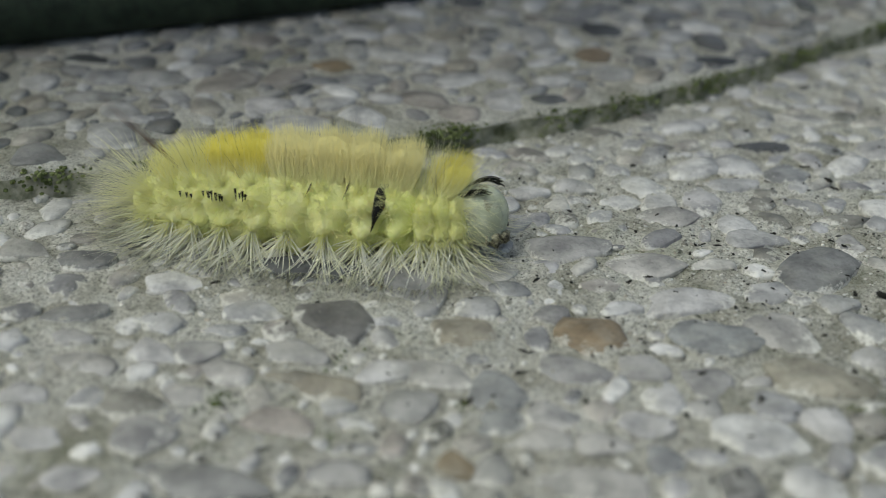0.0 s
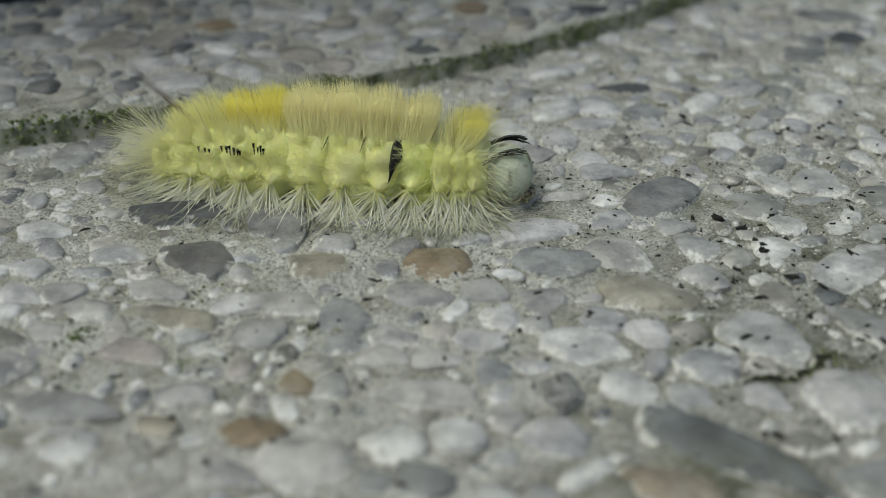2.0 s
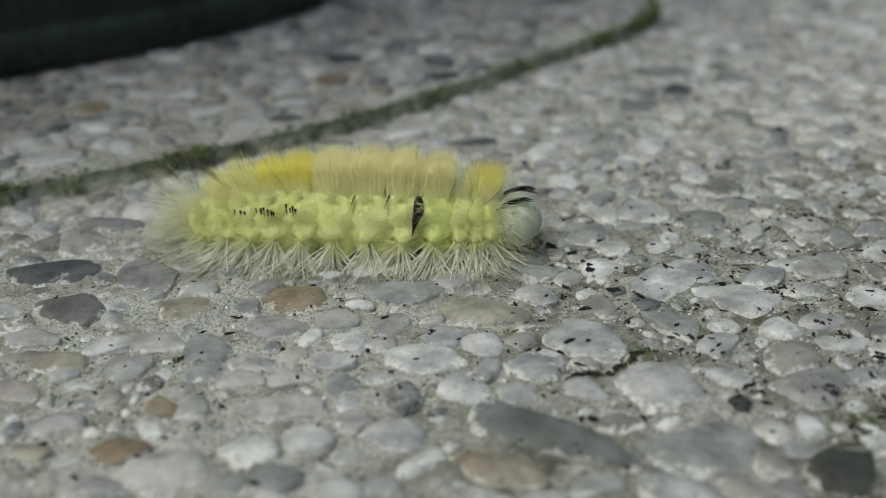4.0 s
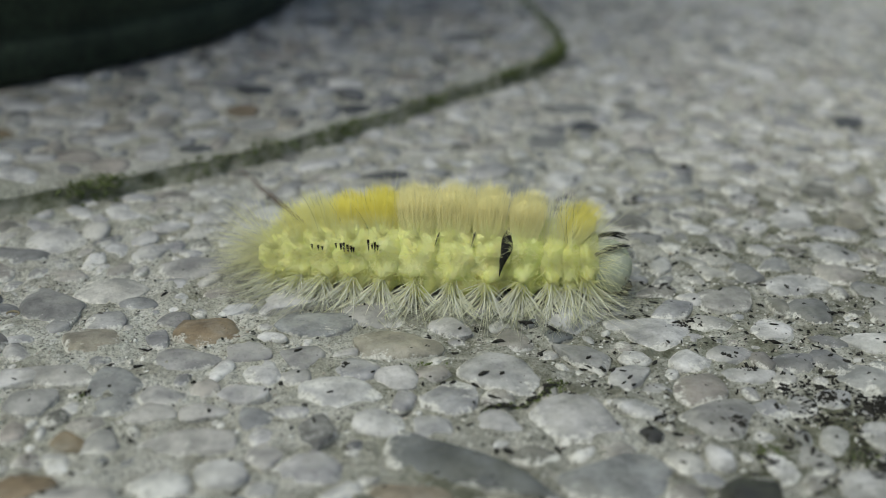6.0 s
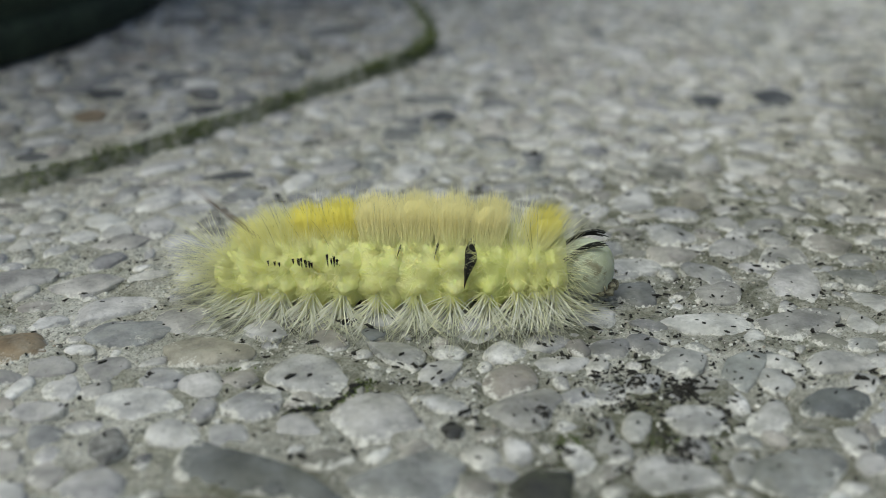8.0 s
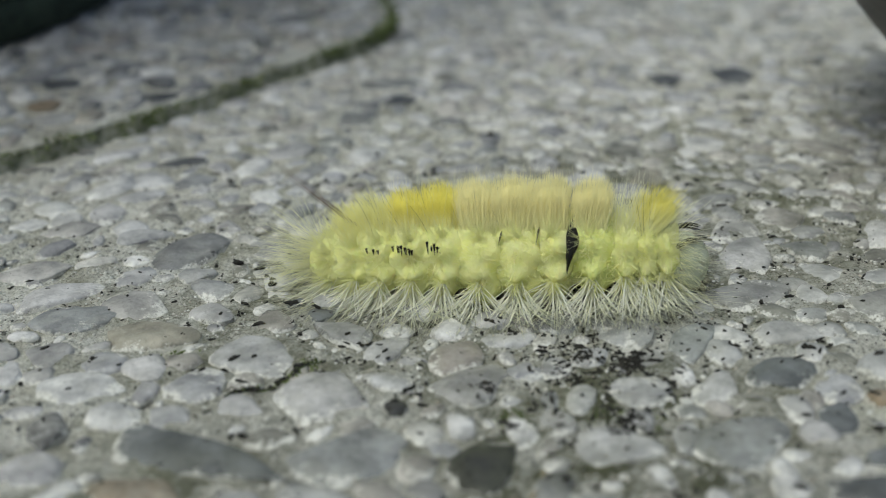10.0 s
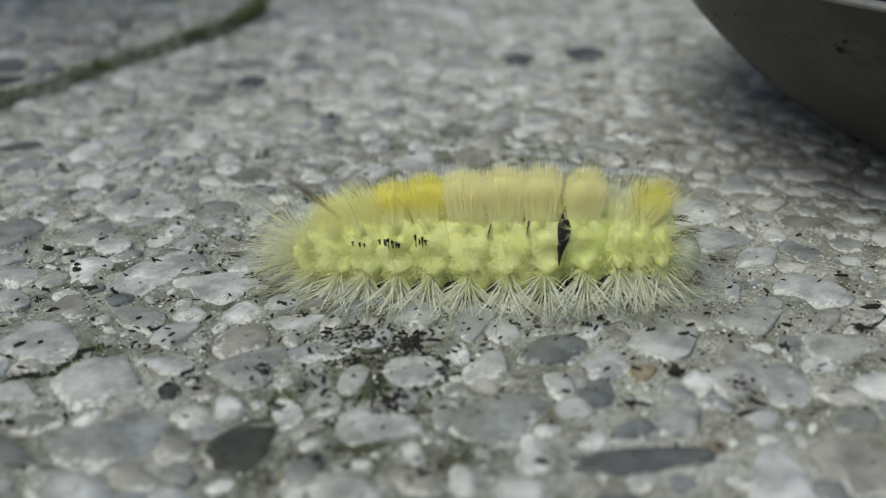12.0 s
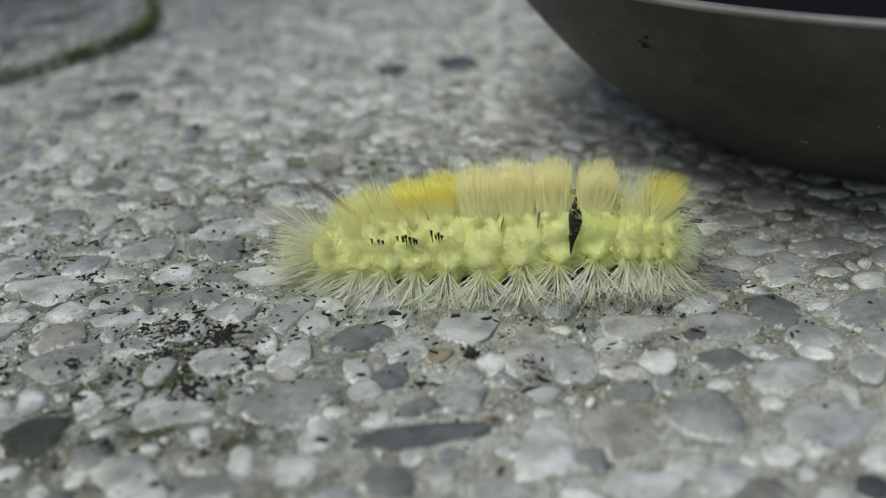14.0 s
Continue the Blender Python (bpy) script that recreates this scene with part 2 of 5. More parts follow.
def soft_material(name, low, high, rough=0.7, by_height=None, thin=0.6, fuzz=0.6):
    """Skin and hair of the caterpillar: lets some light through."""
    m, n, l, b = material(name, rough)
    info = n.new("ShaderNodeNewGeometry")
    c = mix(n, l, info.outputs["Random Per Island"], low, high)
    if by_height:
        z0, z1, tip = by_height
        tex, sep = n.new("ShaderNodeTexCoord"), n.new("ShaderNodeSeparateXYZ")
        l.new(tex.outputs["Object"], sep.inputs[0])
        span = n.new("ShaderNodeMapRange")
        span.inputs["From Min"].default_value, span.inputs["From Max"].default_value = z0, z1
        l.new(sep.outputs["Z"], span.inputs["Value"])
        c = mix(n, l, span.outputs[0], c, tip)
    geo, stretch = n.new("ShaderNodeTexCoord"), n.new("ShaderNodeMapping")
    stretch.inputs["Scale"].default_value = (1, 1, 0.06)
    l.new(geo.outputs["Object"], stretch.inputs["Vector"])
    comb = node(n, "ShaderNodeTexNoise", Scale=3500.0, Detail=3.0)
    l.new(stretch.outputs[0], comb.inputs["Vector"])
    streak = ramp(n, [(0.3, (0.94, 0.94, 0.92)), (0.65, (1.02, 1.02, 1.02))])
    l.new(comb.outputs["Fac"], streak.inputs[0])
    c = mix(n, l, 0.8, c, streak.outputs[0], "MULTIPLY")
    l.new(c, b.inputs["Base Color"])
    surface, lean = n.new("ShaderNodeNewGeometry"), n.new("ShaderNodeVectorMath")
    lean.operation, lean.inputs[1].default_value = "ADD", (0, 0, fuzz)
    l.new(surface.outputs["Normal"], lean.inputs[0])
    unit = n.new("ShaderNodeVectorMath")
    unit.operation = "NORMALIZE"
    l.new(lean.outputs[0], unit.inputs[0])
    l.new(unit.outputs[0], b.inputs["Normal"])
    through_light = n.new("ShaderNodeBsdfTranslucent")
    l.new(c, through_light.inputs["Color"])
    both = n.new("ShaderNodeMixShader")
    both.inputs[0].default_value = thin
    l.new(b.outputs[0], both.inputs[1])
    l.new(through_light.outputs[0], both.inputs[2])
    l.new(both.outputs[0], n["Material Output"].inputs["Surface"])
    return m


def skin_material(name, a, c2, relief=0.0006):
    m, n, l, b = plain(name, [(0.3, a), (0.7, c2)], 450, 0.75, relief)
    b.inputs["Subsurface Weight"].default_value = 0.4
    b.inputs["Subsurface Radius"].default_value = (0.0012, 0.0010, 0.0004)
    b.inputs["Subsurface Scale"].default_value = 1.0
    return m


SKIN = skin_material("yellow_skin", (0.90, 0.92, 0.30), (0.96, 0.97, 0.46))
SKIN_GREEN = skin_material("green_skin", (0.78, 0.84, 0.24), (0.90, 0.94, 0.40))
HEAD_SKIN = skin_material("olive_grey_head", (0.40, 0.44, 0.29), (0.66, 0.70, 0.55), 0.00008)
head_n, head_l = HEAD_SKIN.node_tree.nodes, HEAD_SKIN.node_tree.links
head_b = head_n["Principled BSDF"]
stain = noisy(head_n, head_l, 620, 4, 0.65, [(0.55, (0, 0, 0)), (0.66, (0.75, 0.75, 0.75))])
head_l.new(mix(head_n, head_l, stain, head_b.inputs["Base Color"].links[0].from_socket, (0.20, 0.17, 0.09)), head_b.inputs["Base Color"])
BLACK = material("black_velvet", 0.95)[0]
BLACK.node_tree.nodes["Principled BSDF"].inputs["Base Color"].default_value = (0.006, 0.006, 0.006, 1)
# belly skin whose near-black colour takes in the shade beneath the body
BELLY_SHADE = plain("shaded_dark_belly", [(0.35, (0.010, 0.011, 0.007)), (0.6, (0.035, 0.036, 0.02)), (0.75, (0.16, 0.17, 0.08))], 420, 0.9)[0]
MOUTH = plain("brown_mouth", [(0.40, (0.03, 0.024, 0.014)), (0.50, (0.22, 0.20, 0.12)), (0.6, (0.46, 0.44, 0.30))], 1400, 0.5)[0]
DARK_HAIR = soft_material("dark_hair", (0.012, 0.014, 0.012), (0.06, 0.065, 0.05))
TAIL_HAIR = soft_material("red_brown_hair", (0.20, 0.12, 0.09), (0.33, 0.24, 0.19))
PALE_HAIR = soft_material("pale_hair", (0.98, 0.98, 0.70), (0.99, 0.99, 0.90), thin=0.2)
SOFT_HAIR = soft_material("soft_pale_hair", (0.98, 0.97, 0.56), (0.99, 0.99, 0.74), thin=0.2)
YELLOW_HAIR = soft_material("yellow_hair", (0.97, 0.98, 0.38), (0.99, 0.99, 0.56), thin=0.1)
BRUSH_TAN = soft_material("tan_yellow_brush", (0.98, 0.95, 0.38), (0.99, 0.97, 0.47), 0.8, (0.0062, 0.0088, (0.99, 0.89, 0.36)), thin=0.05)
BRUSH_YELLOW = soft_material("bright_yellow_brush", (0.97, 0.94, 0.34), (0.98, 0.96, 0.44), 0.8, (0.0062, 0.0086, (0.97, 0.87, 0.15)), thin=0.05)
TAN_FRINGE = soft_material("tan_yellow_fringe", (0.98, 0.96, 0.44), (0.99, 0.98, 0.54), 0.8, (0.0062, 0.0088, (0.99, 0.92, 0.46)), thin=0.1)
YELLOW_FRINGE = soft_material("bright_yellow_fringe", (0.98, 0.95, 0.40), (0.99, 0.97, 0.50), 0.8, (0.0062, 0.0086, (0.98, 0.89, 0.18)), thin=0.1)
BRUSH_REAR = soft_material("faint_yellow_brush", (0.98, 0.94, 0.32), (0.99, 0.97, 0.44), thin=0.1)


# ---- mesh helpers ----
def mesh_object(name, verts, faces, mat, parent=None, smooth=True, at=None):
    me = bpy.data.meshes.new(name)
    me.from_pydata([tuple(v) for v in verts], [], [tuple(f) for f in faces])
    me.validate()
    if smooth:
        me.polygons.foreach_set("use_smooth", [True] * len(me.polygons))
    me.materials.append(mat)
    ob = new(name, me)
    ob.parent = parent
    if at is not None:
        ob.matrix_basis = at
    return ob


def part(name, bm, mat, parent, label=""):
    me = bpy.data.meshes.new(name)
    bm.to_mesh(me)
    bm.free()
    me.polygons.foreach_set("use_smooth", [True] * len(me.polygons))
    me.materials.append(mat)
    ob = new(name, me)
    ob.parent = parent
    return tagged(ob, label)


def lathe(profile, steps, z_axis=True, start=0.0, turn=2 * math.pi):
    """Verts and faces of a profile of (radius, height), turned about z."""
    closed = abs(turn - 2 * math.pi) < 1e-6
    n = steps if closed else steps + 1
    verts = [(r * math.cos(start + turn * i / steps), r * math.sin(start + turn * i / steps), z) for r, z in profile for i in range(n)]
    faces = []
    for j in range(len(profile) - 1):
        for i in range(steps):
            k = (i + 1) % n
            faces.append((j * n + i, j * n + k, (j + 1) * n + k, (j + 1) * n + i))
    return verts, faces


def strands(bases, tips, radius, bend, rings=4, droop=0.0, floor=None):
    """Verts and faces of tapered three-sided hairs from bases to tips, each bowed sideways by bend."""
    bases, tips = np.asarray(bases, float), np.asarray(tips, float)
    count = len(bases)
    along = tips - bases
    length = np.linalg.norm(along, axis=1, keepdims=True)
    side = np.cross(along, rng.normal(size=(count, 3)))
    side /= np.linalg.norm(side, axis=1, keepdims=True) + 1e-12
    up = np.cross(along / length, side)
    verts = np.zeros((count, rings * 3 + 1, 3))
    for j in range(rings):
        u = j / rings
        centre = bases + along * u + side * (bend * length * 4 * u * (1 - u)) - np.array([0, 0, 1.0]) * droop * length * u * u
        r = radius * (1 - 0.75 * u)
        for k in range(3):
            a = 2 * math.pi * k / 3
            verts[:, j * 3 + k] = centre + r * (math.cos(a) * side + math.sin(a) * up)
    verts[:, -1] = tips - np.array([0, 0, 1.0]) * droop * length
    if floor is not None:
        verts[:, :, 2] = np.maximum(verts[:, :, 2], floor)
    faces = []
    size = rings * 3 + 1
    pattern = [(j * 3 + k, j * 3 + (k + 1) % 3, j * 3 + 3 + (k + 1) % 3, j * 3 + 3 + k) for j in range(rings - 1) for k in range(3)]
    caps = [((rings - 1) * 3 + k, (rings - 1) * 3 + (k + 1) % 3, size - 1) for k in range(3)]
    for i in range(count):
        o = i * size
        faces += [(a + o, b + o, c + o, d + o) for a, b, c, d in pattern]
        faces += [(a + o, b + o, c + o) for a, b, c in caps]
    return verts.reshape(-1, 3), faces


# ---- the ground: one sheet of exposed-aggregate concrete ----
def spread(lo, hi, step, reach):
    xs, gap = list(np.arange(lo, hi + step / 2, step)), step
    ends, x = [], 0
    while x < reach:
        gap *= 1.07 if x < 0.3 else 1.6
        x += gap
        ends.append(x)
    return np.array([lo - e for e in reversed(ends)] + xs + [hi + e for e in ends])


def relief(x, y):
    """Height of the rough cement between the stones."""
    return -0.00016 + 0.00055 * noise.noise((x * 230, y * 230, 0)) + 0.00036 * noise.noise((x * 700, y * 700, 3)) + 0.00022 * noise.noise((x * 1300, y * 1300, 6))


def build_ground():
    xs, ys = spread(-0.040, 0.130, 0.00042, 40.0), spread(0.022, 0.125, 0.00042, 40.0)
    zs = [[relief(x, y) if abs(x - 0.07) < 0.2 and abs(y - 0.15) < 0.2 else -0.00016 for y in ys] for x in xs]
    verts = [(x, y, zs[i][j]) for i, x in enumerate(xs) for j, y in enumerate(ys)]
    w = len(ys)
    faces = [(i * w + j, (i + 1) * w + j, (i + 1) * w + j + 1, i * w + j + 1) for i in range(len(xs) - 1) for j in range(w - 1)]
    return tagged(mesh_object("ground", verts, faces, CEMENT), "pale concrete with exposed gravel, dirt crumbs and algae", "ground", kind="structure")


ground = build_ground()

# ---- the raised slab with a rounded corner ----
SLAB_DIR = radians(26.5)
# the edge bends slowly, then turns a round corner: millimetres along it and its heading in degrees
BEND = [(0, 17), (34, 21), (60, 30), (82, 40), (127, 43), (135, 55), (143, 74), (152, 87), (210, 89)]


def slab_edge():
    """The slab's front edge from far behind on one side, round the corner and straight back."""
    x, y = -0.046, 0.0998
    back = (math.cos(radians(19)), math.sin(radians(19)))
    pts = [(x - back[0] * d, y - back[1] * d) for d in (0.55, 0.4, 0.28, 0.2, 0.15, *np.arange(0.12, 0, -0.001))]
    for along in range(210):
        pts.append((x, y))
        a = radians(np.interp(along, [b[0] for b in BEND], [b[1] for b in BEND]))
        x, y = x + 0.001 * math.cos(a), y + 0.001 * math.sin(a)
    return pts + [(x + 0.004 * d, y + 0.2 * d) for d in (0.05, 0.2, 0.5, 1.0, 2.0)]


EDGE = slab_edge()
EDGE_X, EDGE_Y = np.array([p[0] for p in EDGE]), np.array([p[1] for p in EDGE])


def on_slab(x, y):
    return x < EDGE_X[-1] and y > np.interp(x, EDGE_X, EDGE_Y)


def build_slab():
    verts, faces = [], []
    n = len(EDGE)
    rings = []
    normals = []
    for i in range(n):
        a, b = EDGE[max(0, i - 1)], EDGE[min(n - 1, i + 1)]
        d = math.hypot(b[0] - a[0], b[1] - a[1])
        normals.append(((b[1] - a[1]) / d, -(b[0] - a[0]) / d))
    for out, z in ((0.0014, -0.0012), (0.0006, 0.0002), (0.0003, 0.0012), (0.0002, 0.0019), (-0.0002, 0.0024), (-0.0014, 0.0024)):
        ring = []
        for (x, y), (nx, ny) in zip(EDGE, normals):
            wob = 0.0011 * noise.noise((x * 180, y * 180, 9)) + 0.0006 * noise.noise((x * 700, y * 700, z * 900))
            ring.append(len(verts))
            verts.append((x + nx * (out + wob), y + ny * (out + wob), z + (0.0003 * noise.noise((x * 500, y * 500, 5)) if z > 0 else 0)))
        rings.append(ring)
    for r0, r1 in zip(rings, rings[1:]):
        faces += [(r0[i], r0[i + 1], r1[i + 1], r1[i]) for i in range(n - 1)]
    top = len(verts)
    verts += [(-0.55, 0.62, 0.0024)]
    faces += [(rings[-1][i], rings[-1][i + 1], top) for i in range(n - 1)]
    slab_ob = mesh_object("slab", verts, faces, SLAB_CEMENT)
    slab_ob.data.materials.append(SHADED_FACE)
    for i in range(3 * (n - 1)):
        slab_ob.data.polygons[i].material_index = 1
    return tagged(slab_ob, "raised pale concrete slab with a mossy rounded edge", "slab", kind="structure")


slab = build_slab()


# ---- the green pot on the slab ----
def rounded_square(half, corner, turn, steps=16):
    """Outline of a square with round corners, about its middle."""
    pts = []
    for k in range(4):
        mid = turn - math.pi / 2 + k * math.pi / 2
        cx = (half - corner) * (math.cos(mid) + math.cos(mid + math.pi / 2))
        cy = (half - corner) * (math.sin(mid) + math.sin(mid + math.pi / 2))
        pts += [(cx + corner * math.cos(mid + math.pi / 2 * i / steps), cy + corner * math.sin(mid + math.pi / 2 * i / steps)) for i in range(steps + 1)]
    return pts


def loft(levels, half, corner, turn):
    """Verts and faces through levels of (outset, height) of one rounded square."""
    verts, faces = [], []
    for out, z in levels:
        ring = rounded_square(half + out, max(0.002, corner + out), turn)
        n = len(ring)
        verts += [(x, y, z) for x, y in ring]
    for j in range(len(levels) - 1):
        faces += [(j * n + i, j * n + (i + 1) % n, (j + 1) * n + (i + 1) % n, (j + 1) * n + i) for i in range(n)]
    return verts, faces, n


def build_pot():
    pot = tagged(new("plant_pot"), "large dark green plastic planter standing on the raised slab", "planter")
    turn, half, corner = SLAB_DIR, 0.140, 0.092
    cx, cy = -0.0633 - (half - corner) * (math.cos(turn) + -math.sin(turn) * -1), 0.2347 - (half - corner) * (math.sin(turn) - math.cos(turn))
    pot.matrix_basis = pose(cx, cy, 0.0024)
    v, f, n = loft([(-0.006, 0.0004), (-0.0015, 0.0006), (0, 0.0018), (0.0003, 0.0050), (0, 0.0066), (-0.0012, 0.0073), (-0.0004, 0.0085), (0.0, 0.03), (0.008, 0.10), (0.020, 0.20),
                    (0.017, 0.20), (0.004, 0.09), (-0.008, 0.006)], half, corner, turn)
    f.append(tuple(range(12 * n, 13 * n)))
    mesh_object("body", v, f, POT_GREEN, pot)
    v, f, n = loft([(0.018, 0.186), (0.026, 0.186), (0.027, 0.20), (0.026, 0.214), (0.016, 0.214), (0.016, 0.2)], half, corner, turn)
    mesh_object("rim", v, f, POT_GREEN, pot)
    v, f, n = loft([(0.0155, 0.180), (-0.05, 0.185)], half, corner, turn)
    f.append(tuple(range(n, 2 * n)))
    tagged(mesh_object("soil", v, f, SOIL, pot), "dark potting soil")
    return pot


build_pot()


# ---- the metal bowl ----
def build_bowl():
    bowl = tagged(new("metal_bowl"), "shallow dull grey metal bowl with a worn bright rim", "bowl")
    bowl.matrix_basis = pose(0.1550, 0.0810, 0.0)
    foot, top, tall = 0.0230, 0.0534, 0.0240
    side = [(foot + (top - foot) * u ** 0.54, 0.0008 + (tall - 0.0008) * u) for u in (0.004, 0.012, 0.03, 0.055, 0.08, 0.12, 0.16, 0.26, 0.38, 0.5, 0.62, 0.74, 0.86, 0.95, 1.0)]
    v, f = lathe([(0.0, 0.0012), (foot - 0.006, 0.0012), (foot - 0.003, 0.0002), (foot - 0.0006, 0.0002)] + side, 160)
    mesh_object("body", v, f, BOWL_METAL, bowl)
    v, f = lathe([(top, tall), (top + 0.0006, tall + 0.0002), (top + 0.0008, tall + 0.0005), (top + 0.0005, tall + 0.0008), (top - 0.0004, tall + 0.0008), (top - 0.0010, tall + 0.0004)], 160)
    tagged(mesh_object("rim", v, f, RIM_METAL, bowl), "bright worn metal rim")
    inner = [(r - 0.0014, z + 0.0008) for r, z in reversed(side[3:-1])]
    v, f = lathe([(top - 0.0010, tall + 0.0004)] + inner + [(foot - 0.002, 0.0030), (0.0, 0.0028)], 160)
    tagged(mesh_object("lining", v, f, BOWL_INSIDE, bowl), "black enamel inside")
    return bowl


build_bowl()


# ---- the caterpillar: x ahead, z up, built about the middle of its body ----
# each segment: name, middle along the body, half length, radius, height of the axis
SEGMENTS = [
    ("T1", 15.9, 1.0, 2.67, 3.27), ("T2", 14.4, 1.0, 2.94, 3.37), ("T3", 12.8, 1.1, 3.16, 3.57), ("A1", 10.2, 1.75, 3.43, 3.67), ("A2", 7.0, 1.75, 3.54, 3.77),
    ("A3", 3.6, 1.9, 3.60, 3.77), ("A4", 0.0, 1.95, 3.60, 3.77), ("A5", -3.4, 1.75, 3.54, 3.77), ("A6", -6.35, 1.6, 3.40, 3.63), ("A7", -9.2, 1.55, 3.15, 3.40),
    ("A8", -11.85, 1.45, 2.80, 3.00), ("A9", -14.2, 1.5, 2.15, 2.55),
]
WARTS = (-74, -40, -8, 30)


def build_segment(key, half, radius, height):
    """One body ring about its own middle, bulged, creased and lumped with warts."""
    verts, faces = [], []
    steps, rings = 44, 13
    for j in range(rings):
        u = -1 + 2 * j / (rings - 1)
        bulge = (1 - 0.24 * abs(u) ** 2.6)
        for i in range(steps):
            a = 2 * math.pi * i / steps
            y, z = math.cos(a), math.sin(a)
            r = radius * bulge
            degrees_up = math.degrees(math.asin(max(-1, min(1, z))))
            for wart in WARTS:
                r += radius * (0.42 if wart == -40 else 0.26) * math.exp(-((degrees_up - wart) / 11) ** 2) * math.exp(-((u - 0.15) / 0.42) ** 2)
            r += radius * 0.20 * noise.noise((half * 7 + u * 1.7, y * 2.2, z * 2.2 + radius * 5)) + radius * 0.09 * noise.noise((half * 3 + u * 4, y * 5.5, z * 5.5))
            if key == "A9":
                r *= 1 - 0.45 * max(0, -u) ** 1.5
            verts.append((u * half * 1.42 * MM, y * r * MM * 1.08, max(0.3, height + z * r) * MM))
    for j in range(rings - 1):
        for i in range(steps):
            k = (i + 1) % steps
            faces.append((j * steps + i, j * steps + k, (j + 1) * steps + k, (j + 1) * steps + i))
    faces.append(tuple(range(steps))[::-1])
    faces.append(tuple(range((rings - 1) * steps, rings * steps)))
    return verts, faces


def fan(centre, mean, spread_by, length, count, vary=0.25):
    """Bases and tips of hairs that radiate from one wart."""
    centre, mean = np.array(centre), np.array(mean, float)
    mean /= np.linalg.norm(mean)
    d = mean + rng.normal(size=(count, 3)) * spread_by
    d /= np.linalg.norm(d, axis=1, keepdims=True)
    base = centre + rng.normal(size=(count, 3)) * 0.28
    return base, base + d * length * (1 + vary * rng.uniform(-1, 0.6, size=(count, 1)))


def fan_low(centre, back, side, length, count):
    """Bases and tips of the long hairs that fan out and down from a low wart."""
    a = rng.uniform(-1.15, 1.15, count) + back * 0.8
    down = rng.uniform(-0.85, -0.30, count)
    d = np.c_[np.sin(a), side * np.cos(a) * rng.uniform(0.6, 1.1, count), down]
    d /= np.linalg.norm(d, axis=1, keepdims=True)
    base = np.array(centre) + rng.normal(size=(count, 3)) * 0.22
    return base, base + d * length * rng.uniform(0.75, 1.1, (count, 1))


def fur(radius, height, half, count):
    """Bases and tips of the short down that covers a ring's back and flanks."""
    a = np.radians(rng.uniform(-48, 228, count))
    x = rng.uniform(-1.2, 1.2, count) * half
    out = np.c_[np.zeros(count), np.cos(a), np.sin(a)]
    base = np.c_[x, np.zeros(count), np.full(count, height)] + out * radius * 1.0
    way = out + np.c_[rng.normal(size=count) * 0.5 - x / half * 0.25, rng.normal(size=count) * 0.35, rng.normal(size=count) * 0.4 + 0.25]
    return base, base + way / np.linalg.norm(way, axis=1, keepdims=True) * rng.uniform(0.5, 1.2, (count, 1))


def hair_part(name, groups, radius, mat, parent, label, bend=0.06, droop=0.0, floor=None):
    b, t = np.concatenate([g[0] for g in groups]), np.concatenate([g[1] for g in groups])
    v, f = strands(b * MM, t * MM, radius * MM, bend * rng.normal(size=(len(b), 1)), 4, droop, floor)
    return tagged(mesh_object(name, v, f, mat, parent), label)


def brush(radius, height, half, length, count, lean, width, flare):
    """Bases and tips of the dense upright brush on a segment's back."""
    px, py = rng.uniform(-1, 1, count), rng.uniform(-1, 1, count)
    py = np.sign(py) * np.abs(py) ** 0.7
    flat = np.minimum(np.abs(py) * width / radius, 0.93)
    base = np.c_[px * half * 0.80, np.sign(py) * flat * radius, height + radius * np.sqrt(1 - flat ** 2) * 0.97]
    tip = base + np.c_[px * half * (flare * 0.95) + lean * length + rng.normal(size=count) * 0.28, -py * width * 0.12, (height + radius - base[:, 2]) + length * (1 - 0.10 * py ** 2 - 0.22 * px ** 2 + rng.normal(size=count) * 0.12)]
    return base, tip


def tuft_core(radius, height, half, length, lean, width, flare):
    """The packed inner mass of a brush: a flared block with a combed, rounded surface."""
    verts, faces, steps, rings = [], [], 30, 10
    z0 = height + radius * 0.50
    z1 = height + radius + length * 0.90
    for j in range(rings):
        u = j / (rings - 1)
        shrink = 1.0 if u < 0.6 else 1 - 0.45 * ((u - 0.6) / 0.4) ** 2
        for i in range(steps):
            a = 2 * math.pi * i / steps
            cx, cy = math.cos(a), math.sin(a)
            cx, cy = math.copysign(abs(cx) ** 0.45, cx), math.copysign(abs(cy) ** 0.6, cy)
            comb = 0.93 + 0.03 * noise.noise((a * 6.0, half * 9, 0)) + 0.03 * noise.noise((a * 11, u * 3, half))
            rx = half * (0.86 + flare * 0.72 * u) * comb * shrink
            ry = (width * 0.98 - 0.35 * width * u) * comb * shrink
            verts.append(((cx * rx + lean * length * u) * MM, cy * ry * MM, (z0 + (z1 - z0) * u * (1 + 0.10 * noise.noise((cx * 2.1, cy * 2.1, half * 5)))) * MM))
    for j in range(rings - 1):
        for i in range(steps):
            k = (i + 1) % steps
            faces.append((j * steps + i, j * steps + k, (j + 1) * steps + k, (j + 1) * steps + i))
    faces.append(tuple(range((rings - 1) * steps, rings * steps)))
    return verts, faces


